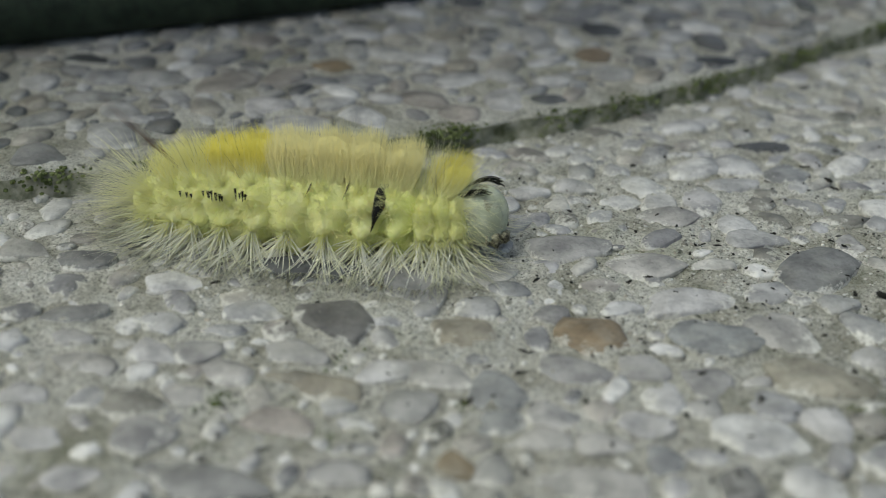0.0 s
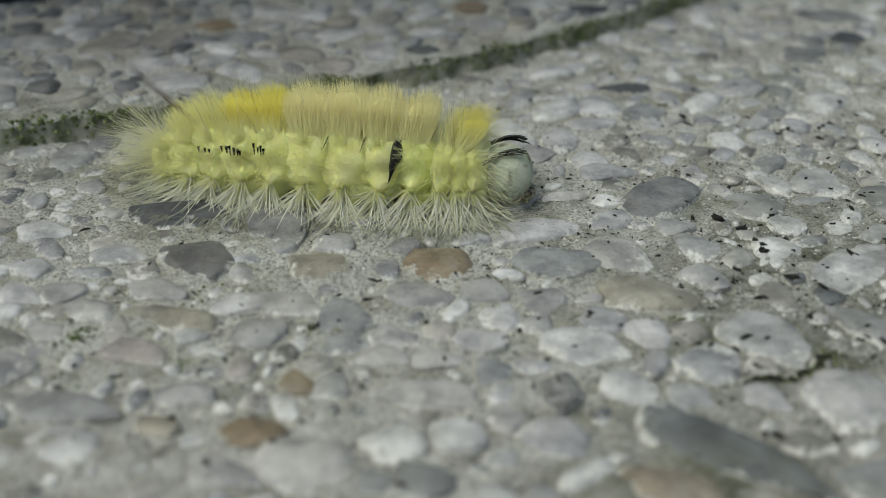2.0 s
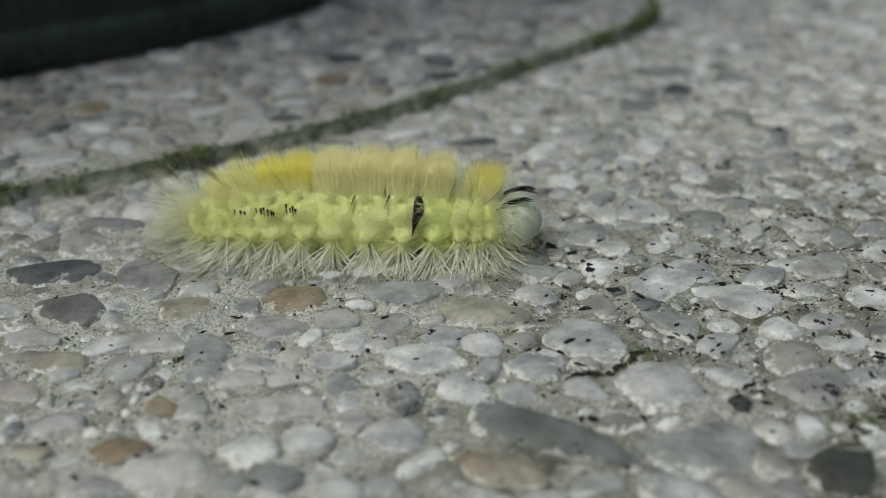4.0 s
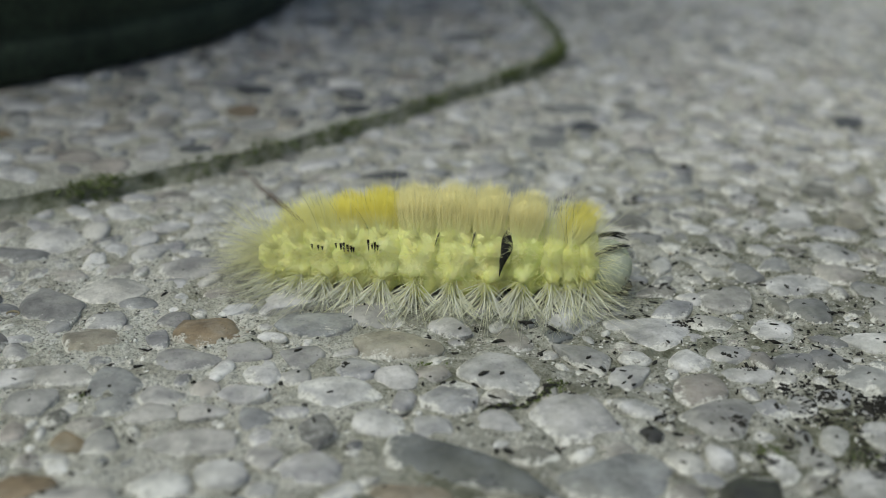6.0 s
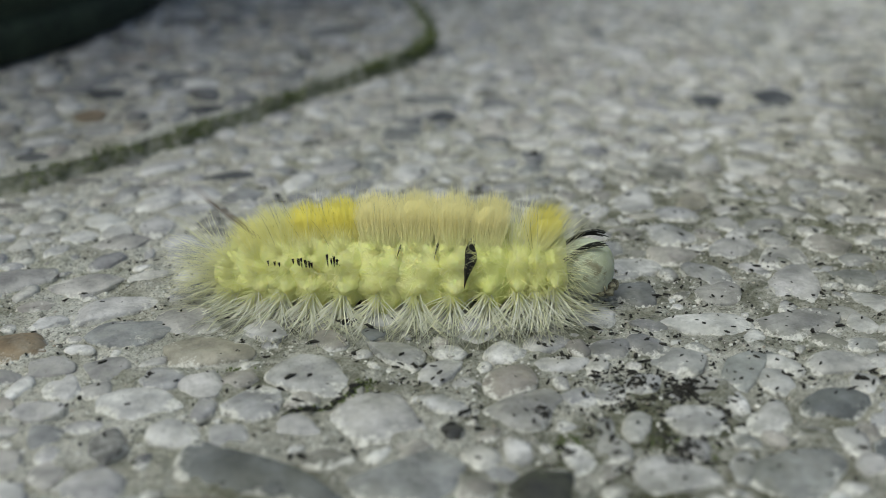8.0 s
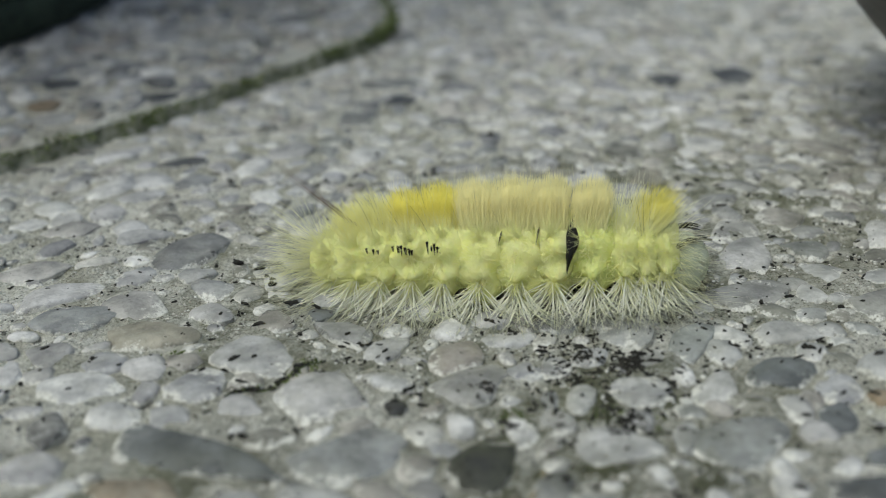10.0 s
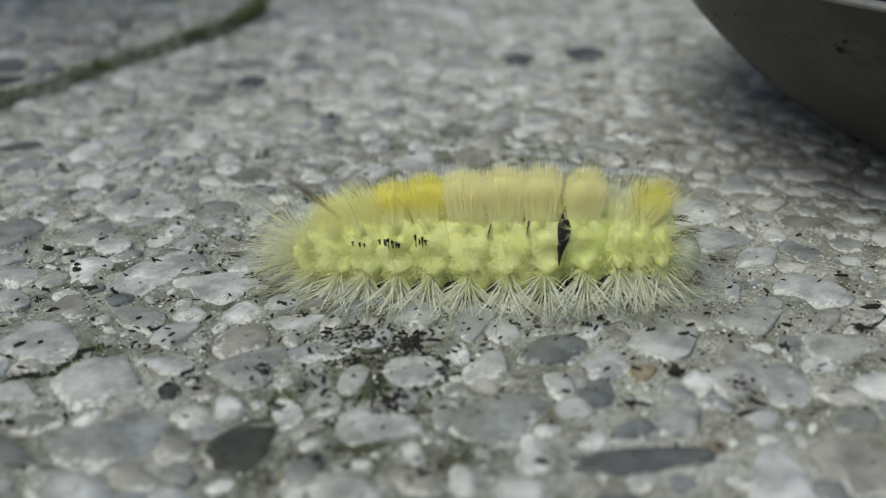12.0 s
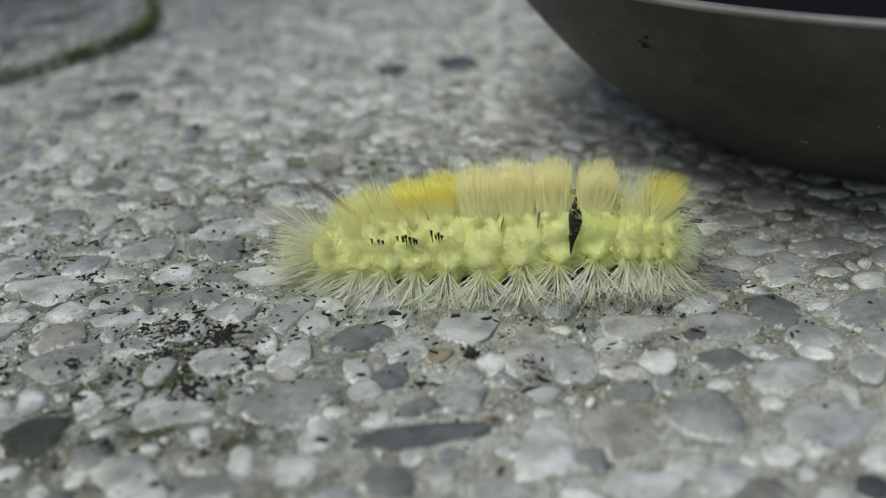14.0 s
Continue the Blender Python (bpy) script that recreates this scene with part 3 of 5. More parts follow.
def brush_part(size, core_length, count, hair_radius, mat, seg, label, bend):
    """A brush: packed core and the loose hairs that stand out of it."""
    radius, height, half, length, lean, width, flare = size
    v, f = tuft_core(radius, height, half, core_length, lean * length / core_length, width, flare)
    core = tagged(mesh_object("dorsal_brush", v, f, mat, seg), label)
    b, t = brush(radius, height, half, length, count, lean, width, flare)
    hv, hf = strands(b * MM, t * MM, hair_radius * MM, bend * rng.normal(size=(count, 1)))
    me = core.data
    joined = bpy.data.meshes.new("dorsal_brush")
    o = len(v)
    joined.from_pydata(list(v) + [tuple(q) for q in hv], [], list(f) + [tuple(i + o for i in q) for q in hf])
    joined.polygons.foreach_set("use_smooth", [True] * len(joined.polygons))
    joined.materials.append(mat)
    joined.materials.append(TAN_FRINGE if mat is BRUSH_TAN else YELLOW_FRINGE)
    joined.polygons.foreach_set("material_index", [0] * len(f) + [1] * len(hf))
    core.data = joined
    bpy.data.meshes.remove(me)
    return core


def build_caterpillar():
    body = tagged(new("caterpillar"), "pale yellow hairy caterpillar with dorsal brushes, crawling", "caterpillar")
    made = {}
    for key, x, half, radius, height in SEGMENTS:
        v, f = build_segment(key, half, radius, height)
        seg = mesh_object("body_segment", v, f, SKIN_GREEN if key in ("A1",) else SKIN, body)
        if key == "A1":
            tagged(seg, "greener body ring in front of the black fold")
        seg.matrix_basis = pose(x * MM, 0, 0)
        made[key] = seg
        low, mid, high = [], [], []
        for side in (-1, 1):
            back = -0.25 - 0.45 * (x < -8) - 0.9 * (x < -12.5) + 0.45 * (x > 11) + 0.5 * (x > 15)
            low.append(fan_low((0, side * radius * 1.00, height - radius * 0.66), back, side, 8.8, 50))
            low.append(fan_low((0, side * radius * 1.12, height - radius * 0.40), back, side, 7.2, 18))
            mid.append(fan((0, side * radius * 1.14, height - radius * 0.40), (back, side * 1.0, -0.2), 0.7, 1.9, 80))
            mid.append(fan((0, side * radius * 0.98, height + radius * 0.38), (back, side * 1.0, 0.5), 0.7, 1.7, 70))
            if key not in ("A1", "A2"):
                mid.append(fan((0, side * radius * 1.02, height + radius * 0.10), (back * 1.2, side * 0.8, 0.15), 0.8, 3.4, 26))
            high.append(fan((0, side * radius * 0.80, height + radius * 0.68), (back * 0.7, side * 0.7, 1.0), 0.55, 2.6, 50 if key[0] == "T" else 130))
        hair_part("lower_hair", low, 0.057, PALE_HAIR, seg, "long pale lower hairs", 0.05, 0.10, 0.00025)
        hair_part("down", [fur(radius, height, half, 420)], 0.030, YELLOW_HAIR, seg, "short lemon-yellow down", 0.08)
        hair_part("side_hair", mid, 0.022, YELLOW_HAIR, seg, "short pale yellow hairs", 0.06)
        hair_part("upper_hair", high, 0.020, YELLOW_HAIR, seg, "fine yellow hairs", 0.06)
    # brushes on the back
    for key, x, half, radius, height in SEGMENTS:
        seg = made[key]
        if key in ("A1", "A2", "A3", "A4"):
            lean = {"A1": 0.26, "A2": 0.06, "A3": -0.02, "A4": -0.10}[key]
            long = {"A1": 3.1, "A2": 3.4, "A3": 3.5, "A4": 3.3}[key]
            brush_part((radius, height, half, long, lean, 2.5, 0.22), long * 0.74, 1500, 0.021, BRUSH_TAN, seg, "dense tan-yellow dorsal brush", 0.03)
        elif key in ("A5", "A6"):
            long = 2.9 if key == "A5" else 2.5
            brush_part((radius, height, half * 0.98, long, -0.18 if key == "A5" else -0.30, 2.1, 0.22), long * 0.74, 1200, 0.021, BRUSH_YELLOW, seg, "bright yellow dorsal tuft", 0.04)
        elif key in ("A7", "A8"):
            hair_part("dorsal_brush", [brush(radius, height, half, 2.7 if key == "A7" else 2.3, 620, -0.45, 2.1, 0.5)], 0.018, BRUSH_REAR, seg, "faint yellow dorsal tuft", 0.05)
        elif key == "T2":
            brush_part((radius, height, half * 1.3, 3.0, 0.55, 2.0, 0.95), 1.5, 620, 0.019, BRUSH_YELLOW, seg, "bright yellow front tuft", 0.06)
        elif key == "T3":
            hair_part("dorsal_brush", [brush(radius, height, half, 3.4, 150, 0.25, 2.2, 0.9)], 0.014, SOFT_HAIR, seg, "loose pale yellow tuft", 0.06)
        elif key == "T1":
            hair_part("dorsal_brush", [brush(radius, height, half, 2.5, 110, 0.8, 2.0, 0.9)], 0.014, SOFT_HAIR, seg, "loose forward hairs", 0.05)
        if key in ("A1", "A2", "A3", "A4", "A5", "A6", "A7", "T2"):
            hair_part("guard_hair", [brush(radius, height, half, 4.6, 34, rng.normal() * 0.05, 2.4, 0.8)], 0.011, SOFT_HAIR, seg, "sparse long guard hairs", 0.04)
            hair_part("dark_hair", [brush(radius, height, half, 3.9, 8, rng.normal() * 0.08 - (0.35 if x < -5 else 0), 2.4, 0.9)], 0.016, DARK_HAIR, seg, "a few thin dark hairs", 0.04)
    # black folds between segments, seen from the flank
    for key, top, low_at, wide in (("A2", 7.4, 3.6, 0.58), ("A3", 7.0, 6.0, 0.09), ("A4", 6.8, 6.0, 0.08)):
        x, half, radius, height = next(s[1:] for s in SEGMENTS if s[0] == key)
        for side in (-1, 1):
            v, f = [], []
            for k in range(11):
                u = k / 10
                z = (low_at + (top - low_at) * u - height) / radius
                y = side * math.sqrt(max(0.04, 1 - min(0.98, abs(z)) ** 2)) * radius * 1.46
                w = wide * (math.sin(math.pi * u ** 1.5) ** 1.2 + 0.14)
                x0 = half + 0.05 + (0.9 if key == "A2" else 0.3) * (u - 0.6)
                v += [((x0 - w) * MM, y * 0.80 * MM, (height + z * radius) * MM), (x0 * MM, y * MM, (height + z * radius) * MM), ((x0 + w) * MM, y * 0.80 * MM, (height + z * radius) * MM)]
            for k in range(10):
                f += [(3 * k, 3 * k + 1, 3 * k + 4, 3 * k + 3), (3 * k + 1, 3 * k + 2, 3 * k + 5, 3 * k + 4), (3 * k + 2, 3 * k, 3 * k + 3, 3 * k + 5)]
            tagged(mesh_object("black_fold", v, f, BLACK, made[key]), "black velvet fold between rings")
    # short dashes of black scales over the rear rings
    for key, wide, count in (("A5", 0.95, 5), ("A6", 1.45, 8), ("A7", 1.1, 3)):
        x, half, radius, height = next(s[1:] for s in SEGMENTS if s[0] == key)
        for side in (-1, 1):
            b, t = [], []
            for i in range(count):
                px = -half * 0.35 + wide * (i / (count - 1) - 0.5) + rng.normal() * 0.05
                tall = 0.11 + 0.10 * abs(rng.normal()) * (1 - 0.5 * i / count)
                b.append((px, side * radius * 1.16, height + radius * (0.57 + 0.5 * tall) - 0.05 * i))
                t.append((px + 0.08, side * radius * 1.22, height + radius * (0.57 - 0.5 * tall) - 0.05 * i))
            v, f = strands(np.array(b) * MM, np.array(t) * MM, 0.15 * MM, np.zeros((count, 1)))
            tagged(mesh_object("black_mark", v, f, BLACK, made[key]), "row of black dashes")
    # the dark underside, with body shade painted in, seen between the lower hairs
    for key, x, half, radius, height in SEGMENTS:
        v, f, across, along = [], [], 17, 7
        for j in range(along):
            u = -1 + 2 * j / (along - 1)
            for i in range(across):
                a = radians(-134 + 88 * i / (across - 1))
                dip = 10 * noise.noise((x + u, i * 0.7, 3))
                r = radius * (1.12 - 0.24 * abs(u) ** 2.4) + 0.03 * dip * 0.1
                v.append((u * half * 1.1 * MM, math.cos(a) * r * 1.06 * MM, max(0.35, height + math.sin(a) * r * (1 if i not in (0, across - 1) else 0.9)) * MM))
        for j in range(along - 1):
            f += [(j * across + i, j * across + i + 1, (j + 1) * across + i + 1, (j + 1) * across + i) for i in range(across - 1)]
        tagged(mesh_object("belly", v, f, BELLY_SHADE, made[key]), "dark underside with the shade beneath the body painted olive-black")
    # spiracle rings on the front rings
    for key in ("A1", "T1"):
        x, half, radius, height = next(s[1:] for s in SEGMENTS if s[0] == key)
        for side in (-1, 1):
            v, f = lathe([(0.16, 0), (0.22, 0.05), (0.26, 0), (0.22, -0.05)], 14)
            pts = [(0.3 * MM + xx * 0.6 * MM, side * (radius * 1.03 + z) * MM, (height - 0.05 + yy) * MM) for xx, yy, z in v]
            mesh_object("spiracle", pts, f, HEAD_SKIN, made[key])
    # prolegs and true legs
    for key in ("A3", "A4", "A5", "A6", "A9", "T1", "T2", "T3"):
        x, half, radius, height = next(s[1:] for s in SEGMENTS if s[0] == key)
        thick = 0.95 if key[0] == "A" else 0.42
        for side in (-1, 1):
            v, f = lathe([(thick * 1.1, height - radius * 0.5), (thick, 0.9), (thick * 0.8, 0.45), (thick * 0.95, 0.2), (thick * 0.5, 0.05), (0, 0.03)], 14)
            pts = [((xx + (0.4 if thick < 0.5 else 0)) * MM, (yy + side * radius * 0.45) * MM, z * MM) for xx, yy, z in v]
            mesh_object("leg", pts, f, SKIN_GREEN, made[key])
    # tail pencil
    b = np.c_[rng.normal(size=22) * 0.15, rng.normal(size=22) * 0.2, 3.5 + 2.4 + rng.normal(size=22) * 0.1]
    t = b + np.array([-8.0, 0.2, 7.0]) * rng.uniform(0.6, 1.0, size=(22, 1)) + rng.normal(size=(22, 3)) * 0.22
    v, f = strands(b * MM, t * MM, 0.018 * MM, 0.02 * rng.normal(size=(22, 1)) , 5)
    tagged(mesh_object("tail_pencil", v, f, TAIL_HAIR, made["A8"]), "red-brown pencil of long tail hairs", kind="stuff")
    # rear fan
    groups = [fan((-0.9, rng.uniform(-1.4, 1.4), 3.0 + rng.uniform(-1.2, 1.2)), (-1.0, 0, 0.05), 0.55, 6.8, 80) for _ in range(6)]
    hair_part("rear_hair", groups, 0.022, SOFT_HAIR, made["A9"], "soft pale rear hairs", 0.06, 0.05, 0.00025)
    # front fan over the head
    groups = [fan((0.6, side * 2.0, 3.4 + up), (0.8, side * 0.9, up * 0.16 - 0.12), 0.42, 5.1, 28) for side in (-1, 1) for up in (-1.6, -0.5, 0.6, 1.8)]
    hair_part("front_hair", groups, 0.018, SOFT_HAIR, made["T1"], "soft pale front hairs", 0.06, 0.06, 0.00025)
    # head
    head = build_head(body)
    return body, made, head


def build_head(body):
    bm = bmesh.new()
    bmesh.ops.create_icosphere(bm, subdivisions=4, radius=1)
    for v in bm.verts:
        x, y, z = v.co
        groove = 0.10 * math.exp(-(y / 0.10) ** 2) * max(0, z * 0.7 + x * 0.5)
        face = 0.12 * math.exp(-((x - 0.8) / 0.35) ** 2 - ((z + 0.55) / 0.3) ** 2)
        s = 1 - groove + face + 0.02 * noise.noise((x * 3, y * 3, z * 3))
        v.co = Vector((x * s * 2.55, y * s * 2.70, z * s * 2.70)) * MM
    head = part("head", bm, HEAD_SKIN, body, "smooth pale green head with brown mouthparts")
    # mouthparts
    for dx, dy, dz, r in ((1.95, -0.8, -1.85, 0.60), (1.95, 0.8, -1.85, 0.60), (2.35, 0.0, -1.65, 0.55), (1.35, -1.5, -1.95, 0.45), (1.35, 1.5, -1.95, 0.45), (2.2, -1.2, -1.2, 0.36), (0.95, -1.8, -1.75, 0.28)):
        bm = bmesh.new()
        bmesh.ops.create_icosphere(bm, subdivisions=2, radius=r * MM)
        for v in bm.verts:
            v.co *= 1 + 0.45 * noise.noise(v.co * 3500 + Vector((dx, dy, dz)))
            v.co.x *= 1.3
            v.co += Vector((dx * 1.12, dy, dz + 0.42)) * MM
        part("mouthpart", bm, MOUTH, head)
    # eyes: rows of tiny dark beads
    for side in (-1, 1):
        for k in range(5):
            bm = bmesh.new()
            bmesh.ops.create_icosphere(bm, subdivisions=1, radius=0.14 * MM)
            a = radians(-10 + 18 * k)
            for v in bm.verts:
                v.co += Vector((1.72 + 0.3 * math.cos(a), side * (2.05 - 0.05 * k), -1.0 + 0.42 * math.sin(a) - 0.1)) * MM
            part("eye", bm, MOUTH, head)
    # dark pencils of collar hair that lie round the back of the head and curl forward over it
    for side in (-1, 1):
        pts_v, pts_f = [], []
        for i in range(20):
            long, off = rng.uniform(0.62, 1.0), rng.normal(size=3) * (0.10, 0.12, 0.10)
            chain = []
            for u in np.linspace(0, long, 8):
                lift = 0.25 + 2.85 * math.sin(u * math.pi * 0.53)
                chain.append(Vector((-2.75 + 4.0 * u ** 1.2, side * (2.2 - 1.1 * u), lift)) + Vector(off) * (0.8 + 0.9 * u * u))
            base = len(pts_v)
            for j, c in enumerate(chain):
                r = 0.030 + 0.020 * math.sin(3.1 * j / 7)
                pts_v += [(c + Vector((r * math.sin(2.1 * k), r * math.cos(2.1 * k), r * math.sin(2.1 * k + 1)))) * MM for k in range(3)]
            pts_f += [(base + j * 3 + k, base + j * 3 + (k + 1) % 3, base + j * 3 + 3 + (k + 1) % 3, base + j * 3 + 3 + k) for j in range(7) for k in range(3)]
        tagged(mesh_object("collar_hair", pts_v, pts_f, DARK_HAIR, head), "curled dark grey-green hair pencil")
    head.matrix_basis = pose(0.0190, 0, 0.0036)
    return head


caterpillar, segments, head = build_caterpillar()


# ---- gravel set in the concrete ----
def pebble_mesh(seed, sub):
    """A unit flattened pebble with worn corners."""
    bm = bmesh.new()
    bmesh.ops.create_icosphere(bm, subdivisions=sub, radius=1)
    r = random.Random(seed)
    off = Vector((r.uniform(0, 50), r.uniform(0, 50), r.uniform(0, 50)))
    cuts = [(Vector((math.cos(a), math.sin(a), r.uniform(-0.1, 0.3))).normalized(), r.uniform(0.56, 0.95)) for a in [r.uniform(0, 6.28) for _ in range(8)]]
    for v in bm.verts:
        p = v.co.copy()
        p *= 1 + 0.34 * noise.noise(p * 1.1 + off) + 0.16 * noise.noise(p * 2.6 + off) + 0.05 * noise.noise(p * 6 + off)
        for way, at in cuts:
            d = p.dot(way)
            if d > at:
                p -= way * (d - at) * 0.8
        p.z = max(-0.5, min(p.z, 0.35 + 0.62 * (p.z - 0.35) + 0.10 * noise.noise(p * 1.7 + off)))
        v.co = p
    me = bpy.data.meshes.new("pebble")
    bm.to_mesh(me)
    bm.free()
    me.polygons.foreach_set("use_smooth", [True] * len(me.polygons))
    return me


FINE = [pebble_mesh(s, 3) for s in range(14)]
COARSE = [pebble_mesh(s + 40, 2) for s in range(10)]
COARSE_DATA = [(np.array([v.co for v in me.vertices]), [tuple(p.vertices) for p in me.polygons]) for me in COARSE]
taken = []


class Cells:
    """A grid of the stones that are already laid."""
    def __init__(self, size):
        self.size, self.at = size, {}

    def add(self, x, y, r):
        self.at.setdefault((int(x // self.size), int(y // self.size)), []).append((x, y, r))

    def free(self, x, y, r, tight):
        i, j = int(x // self.size), int(y // self.size)
        for a in range(i - 2, i + 3):
            for b in range(j - 2, j + 3):
                for px, py, pr in self.at.get((a, b), ()):
                    if (px - x) ** 2 + (py - y) ** 2 < ((pr + r) * tight) ** 2:
                        return False
        return True


cells = Cells(4.0)
by_material = {}


def key_stone(x, y, a, b, turn, tone, bed=ground, level=0.0):
    """A stone with a look of its own, set in the ground: middle and half sizes in millimetres."""
    b = max(b, a * 0.28)
    me = FINE[len(taken) % len(FINE)]
    if (me.name, tone) not in by_material:
        copy = me.copy()
        copy.materials.append(STONE[tone])
        by_material[me.name, tone] = copy
    ob = new("pebble", by_material[me.name, tone])
    ob.parent = bed
    high = 0.24 * min(a, b) + 0.40
    ob.matrix_basis = pose(x * MM, y * MM, (level + (0.22 if bed is ground else -0.06) - high * 0.50) * MM, rng.normal() * 1.5, rng.normal() * 1.5, turn) @ Matrix.Diagonal((a * MM * 1.14, b * MM * 1.14, high * MM, 1))
    taken.append((x, y))
    # cover the stone's length with a few circles
    n = 3
    c, s = math.cos(radians(turn)), math.sin(radians(turn))
    for k in range(-n, n + 1):
        if a >= b:
            cells.add(x + c * (a - b) * k / n, y + s * (a - b) * k / n, b)
        else:
            cells.add(x - s * (b - a) * k / n, y + c * (b - a) * k / n, a)


key_stone(-14.4, 87.7, 4.9, 2.8, -2, "slate")
key_stone(-10.7, 79.5, 4.2, 3.0, -52, "dark_grey")
key_stone(-4.8, 86.3, 4.1, 3.0, -57, "grey")
key_stone(10.2, 78.7, 3.0, 2.8, 2, "brown")
key_stone(27.1, 73.8, 4.4, 2.8, -18, "tan")
key_stone(20.5, 78.7, 4.5, 2.6, -10, "blue_grey")
key_stone(45.4, 77.6, 4.9, 3.0, 42, "white")
key_stone(50.8, 72.5, 3.8, 2.6, 61, "white")
key_stone(34.9, 67.8, 4.5, 3.6, -25, "light")
key_stone(20.7, 66.2, 3.9, 2.6, -10, "white")
key_stone(26.0, 68.1, 2.4, 1.9, -80, "light")
key_stone(18.3, 72.6, 2.5, 2.1, -83, "pale_grey")
key_stone(18.4, 60.4, 2.9, 1.9, 89, "mottled")
key_stone(28.5, 54.6, 7.2, 2.8, -40, "slate_blue")
key_stone(39.7, 50.5, 4.6, 3.3, 4, "blue_grey")
key_stone(49.2, 46.7, 3.8, 2.7, 46, "charcoal")
key_stone(24.6, 50.2, 3.5, 2.3, -27, "rust")
key_stone(1.1, 52.8, 3.4, 3.1, 0, "pale_grey")
key_stone(-2.8, 56.2, 2.4, 1.6, 1, "brown")
key_stone(11.1, 55.4, 2.3, 2.0, -59, "white")
key_stone(8.8, 60.0, 3.9, 2.1, 0, "pale_grey")
key_stone(38.8, 59.5, 4.4, 3.1, -17, "light")
key_stone(45.5, 65.1, 2.7, 1.9, 63, "white")
key_stone(51.0, 62.0, 3.2, 2.2, 55, "mauve")
key_stone(50.9, 57.5, 3.4, 2.7, 26, "pale_grey")
key_stone(32.8, 59.6, 2.3, 1.6, -29, "light")
key_stone(-9.5, 56.8, 2.3, 1.6, -32, "tan")
key_stone(16.4, 49.1, 1.6, 1.5, -46, "grey")
key_stone(-0.5, 61.7, 1.7, 1.2, -62, "brown")
key_stone(5.8, 64.7, 2.4, 1.6, -18, "pale_grey")
key_stone(-2.7, 72.5, 3.1, 1.8, -17, "pale_grey")
key_stone(-9.5, 98.8, 3.9, 1.8, -14, "grey")
key_stone(13.8, 74.3, 2.3, 2.0, -27, "pale_grey")
key_stone(60.8, 78.5, 3.4, 2.6, 17, "pale_grey")
key_stone(52.3, 90.8, 3.0, 2.3, 4, "grey")
key_stone(39.2, 89.1, 3.1, 2.6, 69, "pale_grey")
key_stone(55.8, 67.7, 2.5, 1.9, 34, "light")
key_stone(-0.4, 78.5, 3.4, 2.4, -24, "tan")
key_stone(7.8, 73.6, 3.1, 1.9, -15, "pale_grey")
key_stone(41.5, 73.0, 1.5, 1.3, 18, "slate_blue")
key_stone(39.6, 75.9, 1.1, 1.0, 47, "slate_blue")
key_stone(-4.3, 51.9, 2.5, 1.6, -22, "pale_grey")
key_stone(8.5, 51.2, 2.3, 1.9, -34, "grey")
key_stone(31.3, 47.1, 2.4, 1.4, -4, "light")
key_stone(14.3, 57.7, 1.7, 1.5, -71, "pale_grey")
key_stone(-10.2, 70.1, 3.0, 1.6, -16, "tan")
key_stone(-13.0, 74.5, 2.9, 1.7, -20, "pale_grey")
key_stone(13.2, 66.8, 2.4, 1.4, -12, "light")
key_stone(58.8, 53.0, 2.1, 1.3, 62, "white")
key_stone(63.2, 52.7, 2.8, 2.0, 52, "white")
key_stone(70.6, 59.1, 3.9, 2.1, 58, "pale_blue")
key_stone(66.0, 61.8, 2.8, 2.3, 11, "light")
key_stone(67.4, 44.2, 4.1, 3.1, 15, "pale_blue")
key_stone(58.4, 46.3, 3.7, 2.5, -5, "white")
key_stone(75.3, 52.5, 3.8, 2.8, 19, "slate_blue")
key_stone(83.3, 73.7, 4.3, 2.9, 48, "light")
key_stone(79.6, 65.9, 4.2, 2.6, -4, "pale_grey")
key_stone(67.8, 75.1, 3.3, 2.4, 58, "grey")
key_stone(44.5, 55.8, 1.2, 1.0, 77, "charcoal")
key_stone(83.3, 96.6, 3.2, 1.9, 59, "tan")
key_stone(76.7, 98.3, 3.8, 2.6, 61, "white")
key_stone(75.7, 73.0, 2.8, 2.2, 10, "pale_grey")
key_stone(81.7, 82.7, 3.0, 2.4, 34, "light")
key_stone(76.4, 88.0, 2.8, 2.3, 8, "light")
key_stone(79.1, 58.4, 3.2, 2.3, 14, "light")
key_stone(27.5, 59.7, 2.1, 1.7, -42, "light")
key_stone(74.9, 36.2, 5.6, 1.1, -11, "slate")
key_stone(84.8, 50.7, 3.8, 2.8, 40, "light")
key_stone(88.9, 47.3, 2.0, 1.3, 42, "mauve")
key_stone(93.6, 51.9, 2.9, 2.1, 13, "pale_blue")
key_stone(91.1, 60.3, 4.5, 3.2, -1, "pale_grey")
key_stone(80.8, 46.6, 1.5, 1.2, 21, "brown")
key_stone(75.5, 44.5, 2.6, 1.6, 56, "slate_blue")
key_stone(76.8, 39.6, 1.7, 1.3, 3, "slate_blue")
key_stone(80.5, 40.0, 2.4, 1.7, 41, "pale_grey")
key_stone(88.3, 44.1, 3.5, 2.2, 42, "pale_grey")
key_stone(31.2, 90.8, 5.2, 3.5, 53, "grey")
key_stone(25.0, 80.4, 3.6, 2.5, -17, "pale_grey")
key_stone(44.2, 45.0, 1.6, 1.3, -32, "pale_grey")
key_stone(64.1, 45.8, 2.3, 1.0, 67, "light")
key_stone(32.0, 76.5, 2.4, 1.8, -58, "light")
key_stone(98.1, 66.9, 3.5, 2.5, 3, "light")
key_stone(100.1, 62.4, 2.8, 2.1, 27, "white")
key_stone(83.2, 31.2, 3.8, 2.4, 65, "fluted")
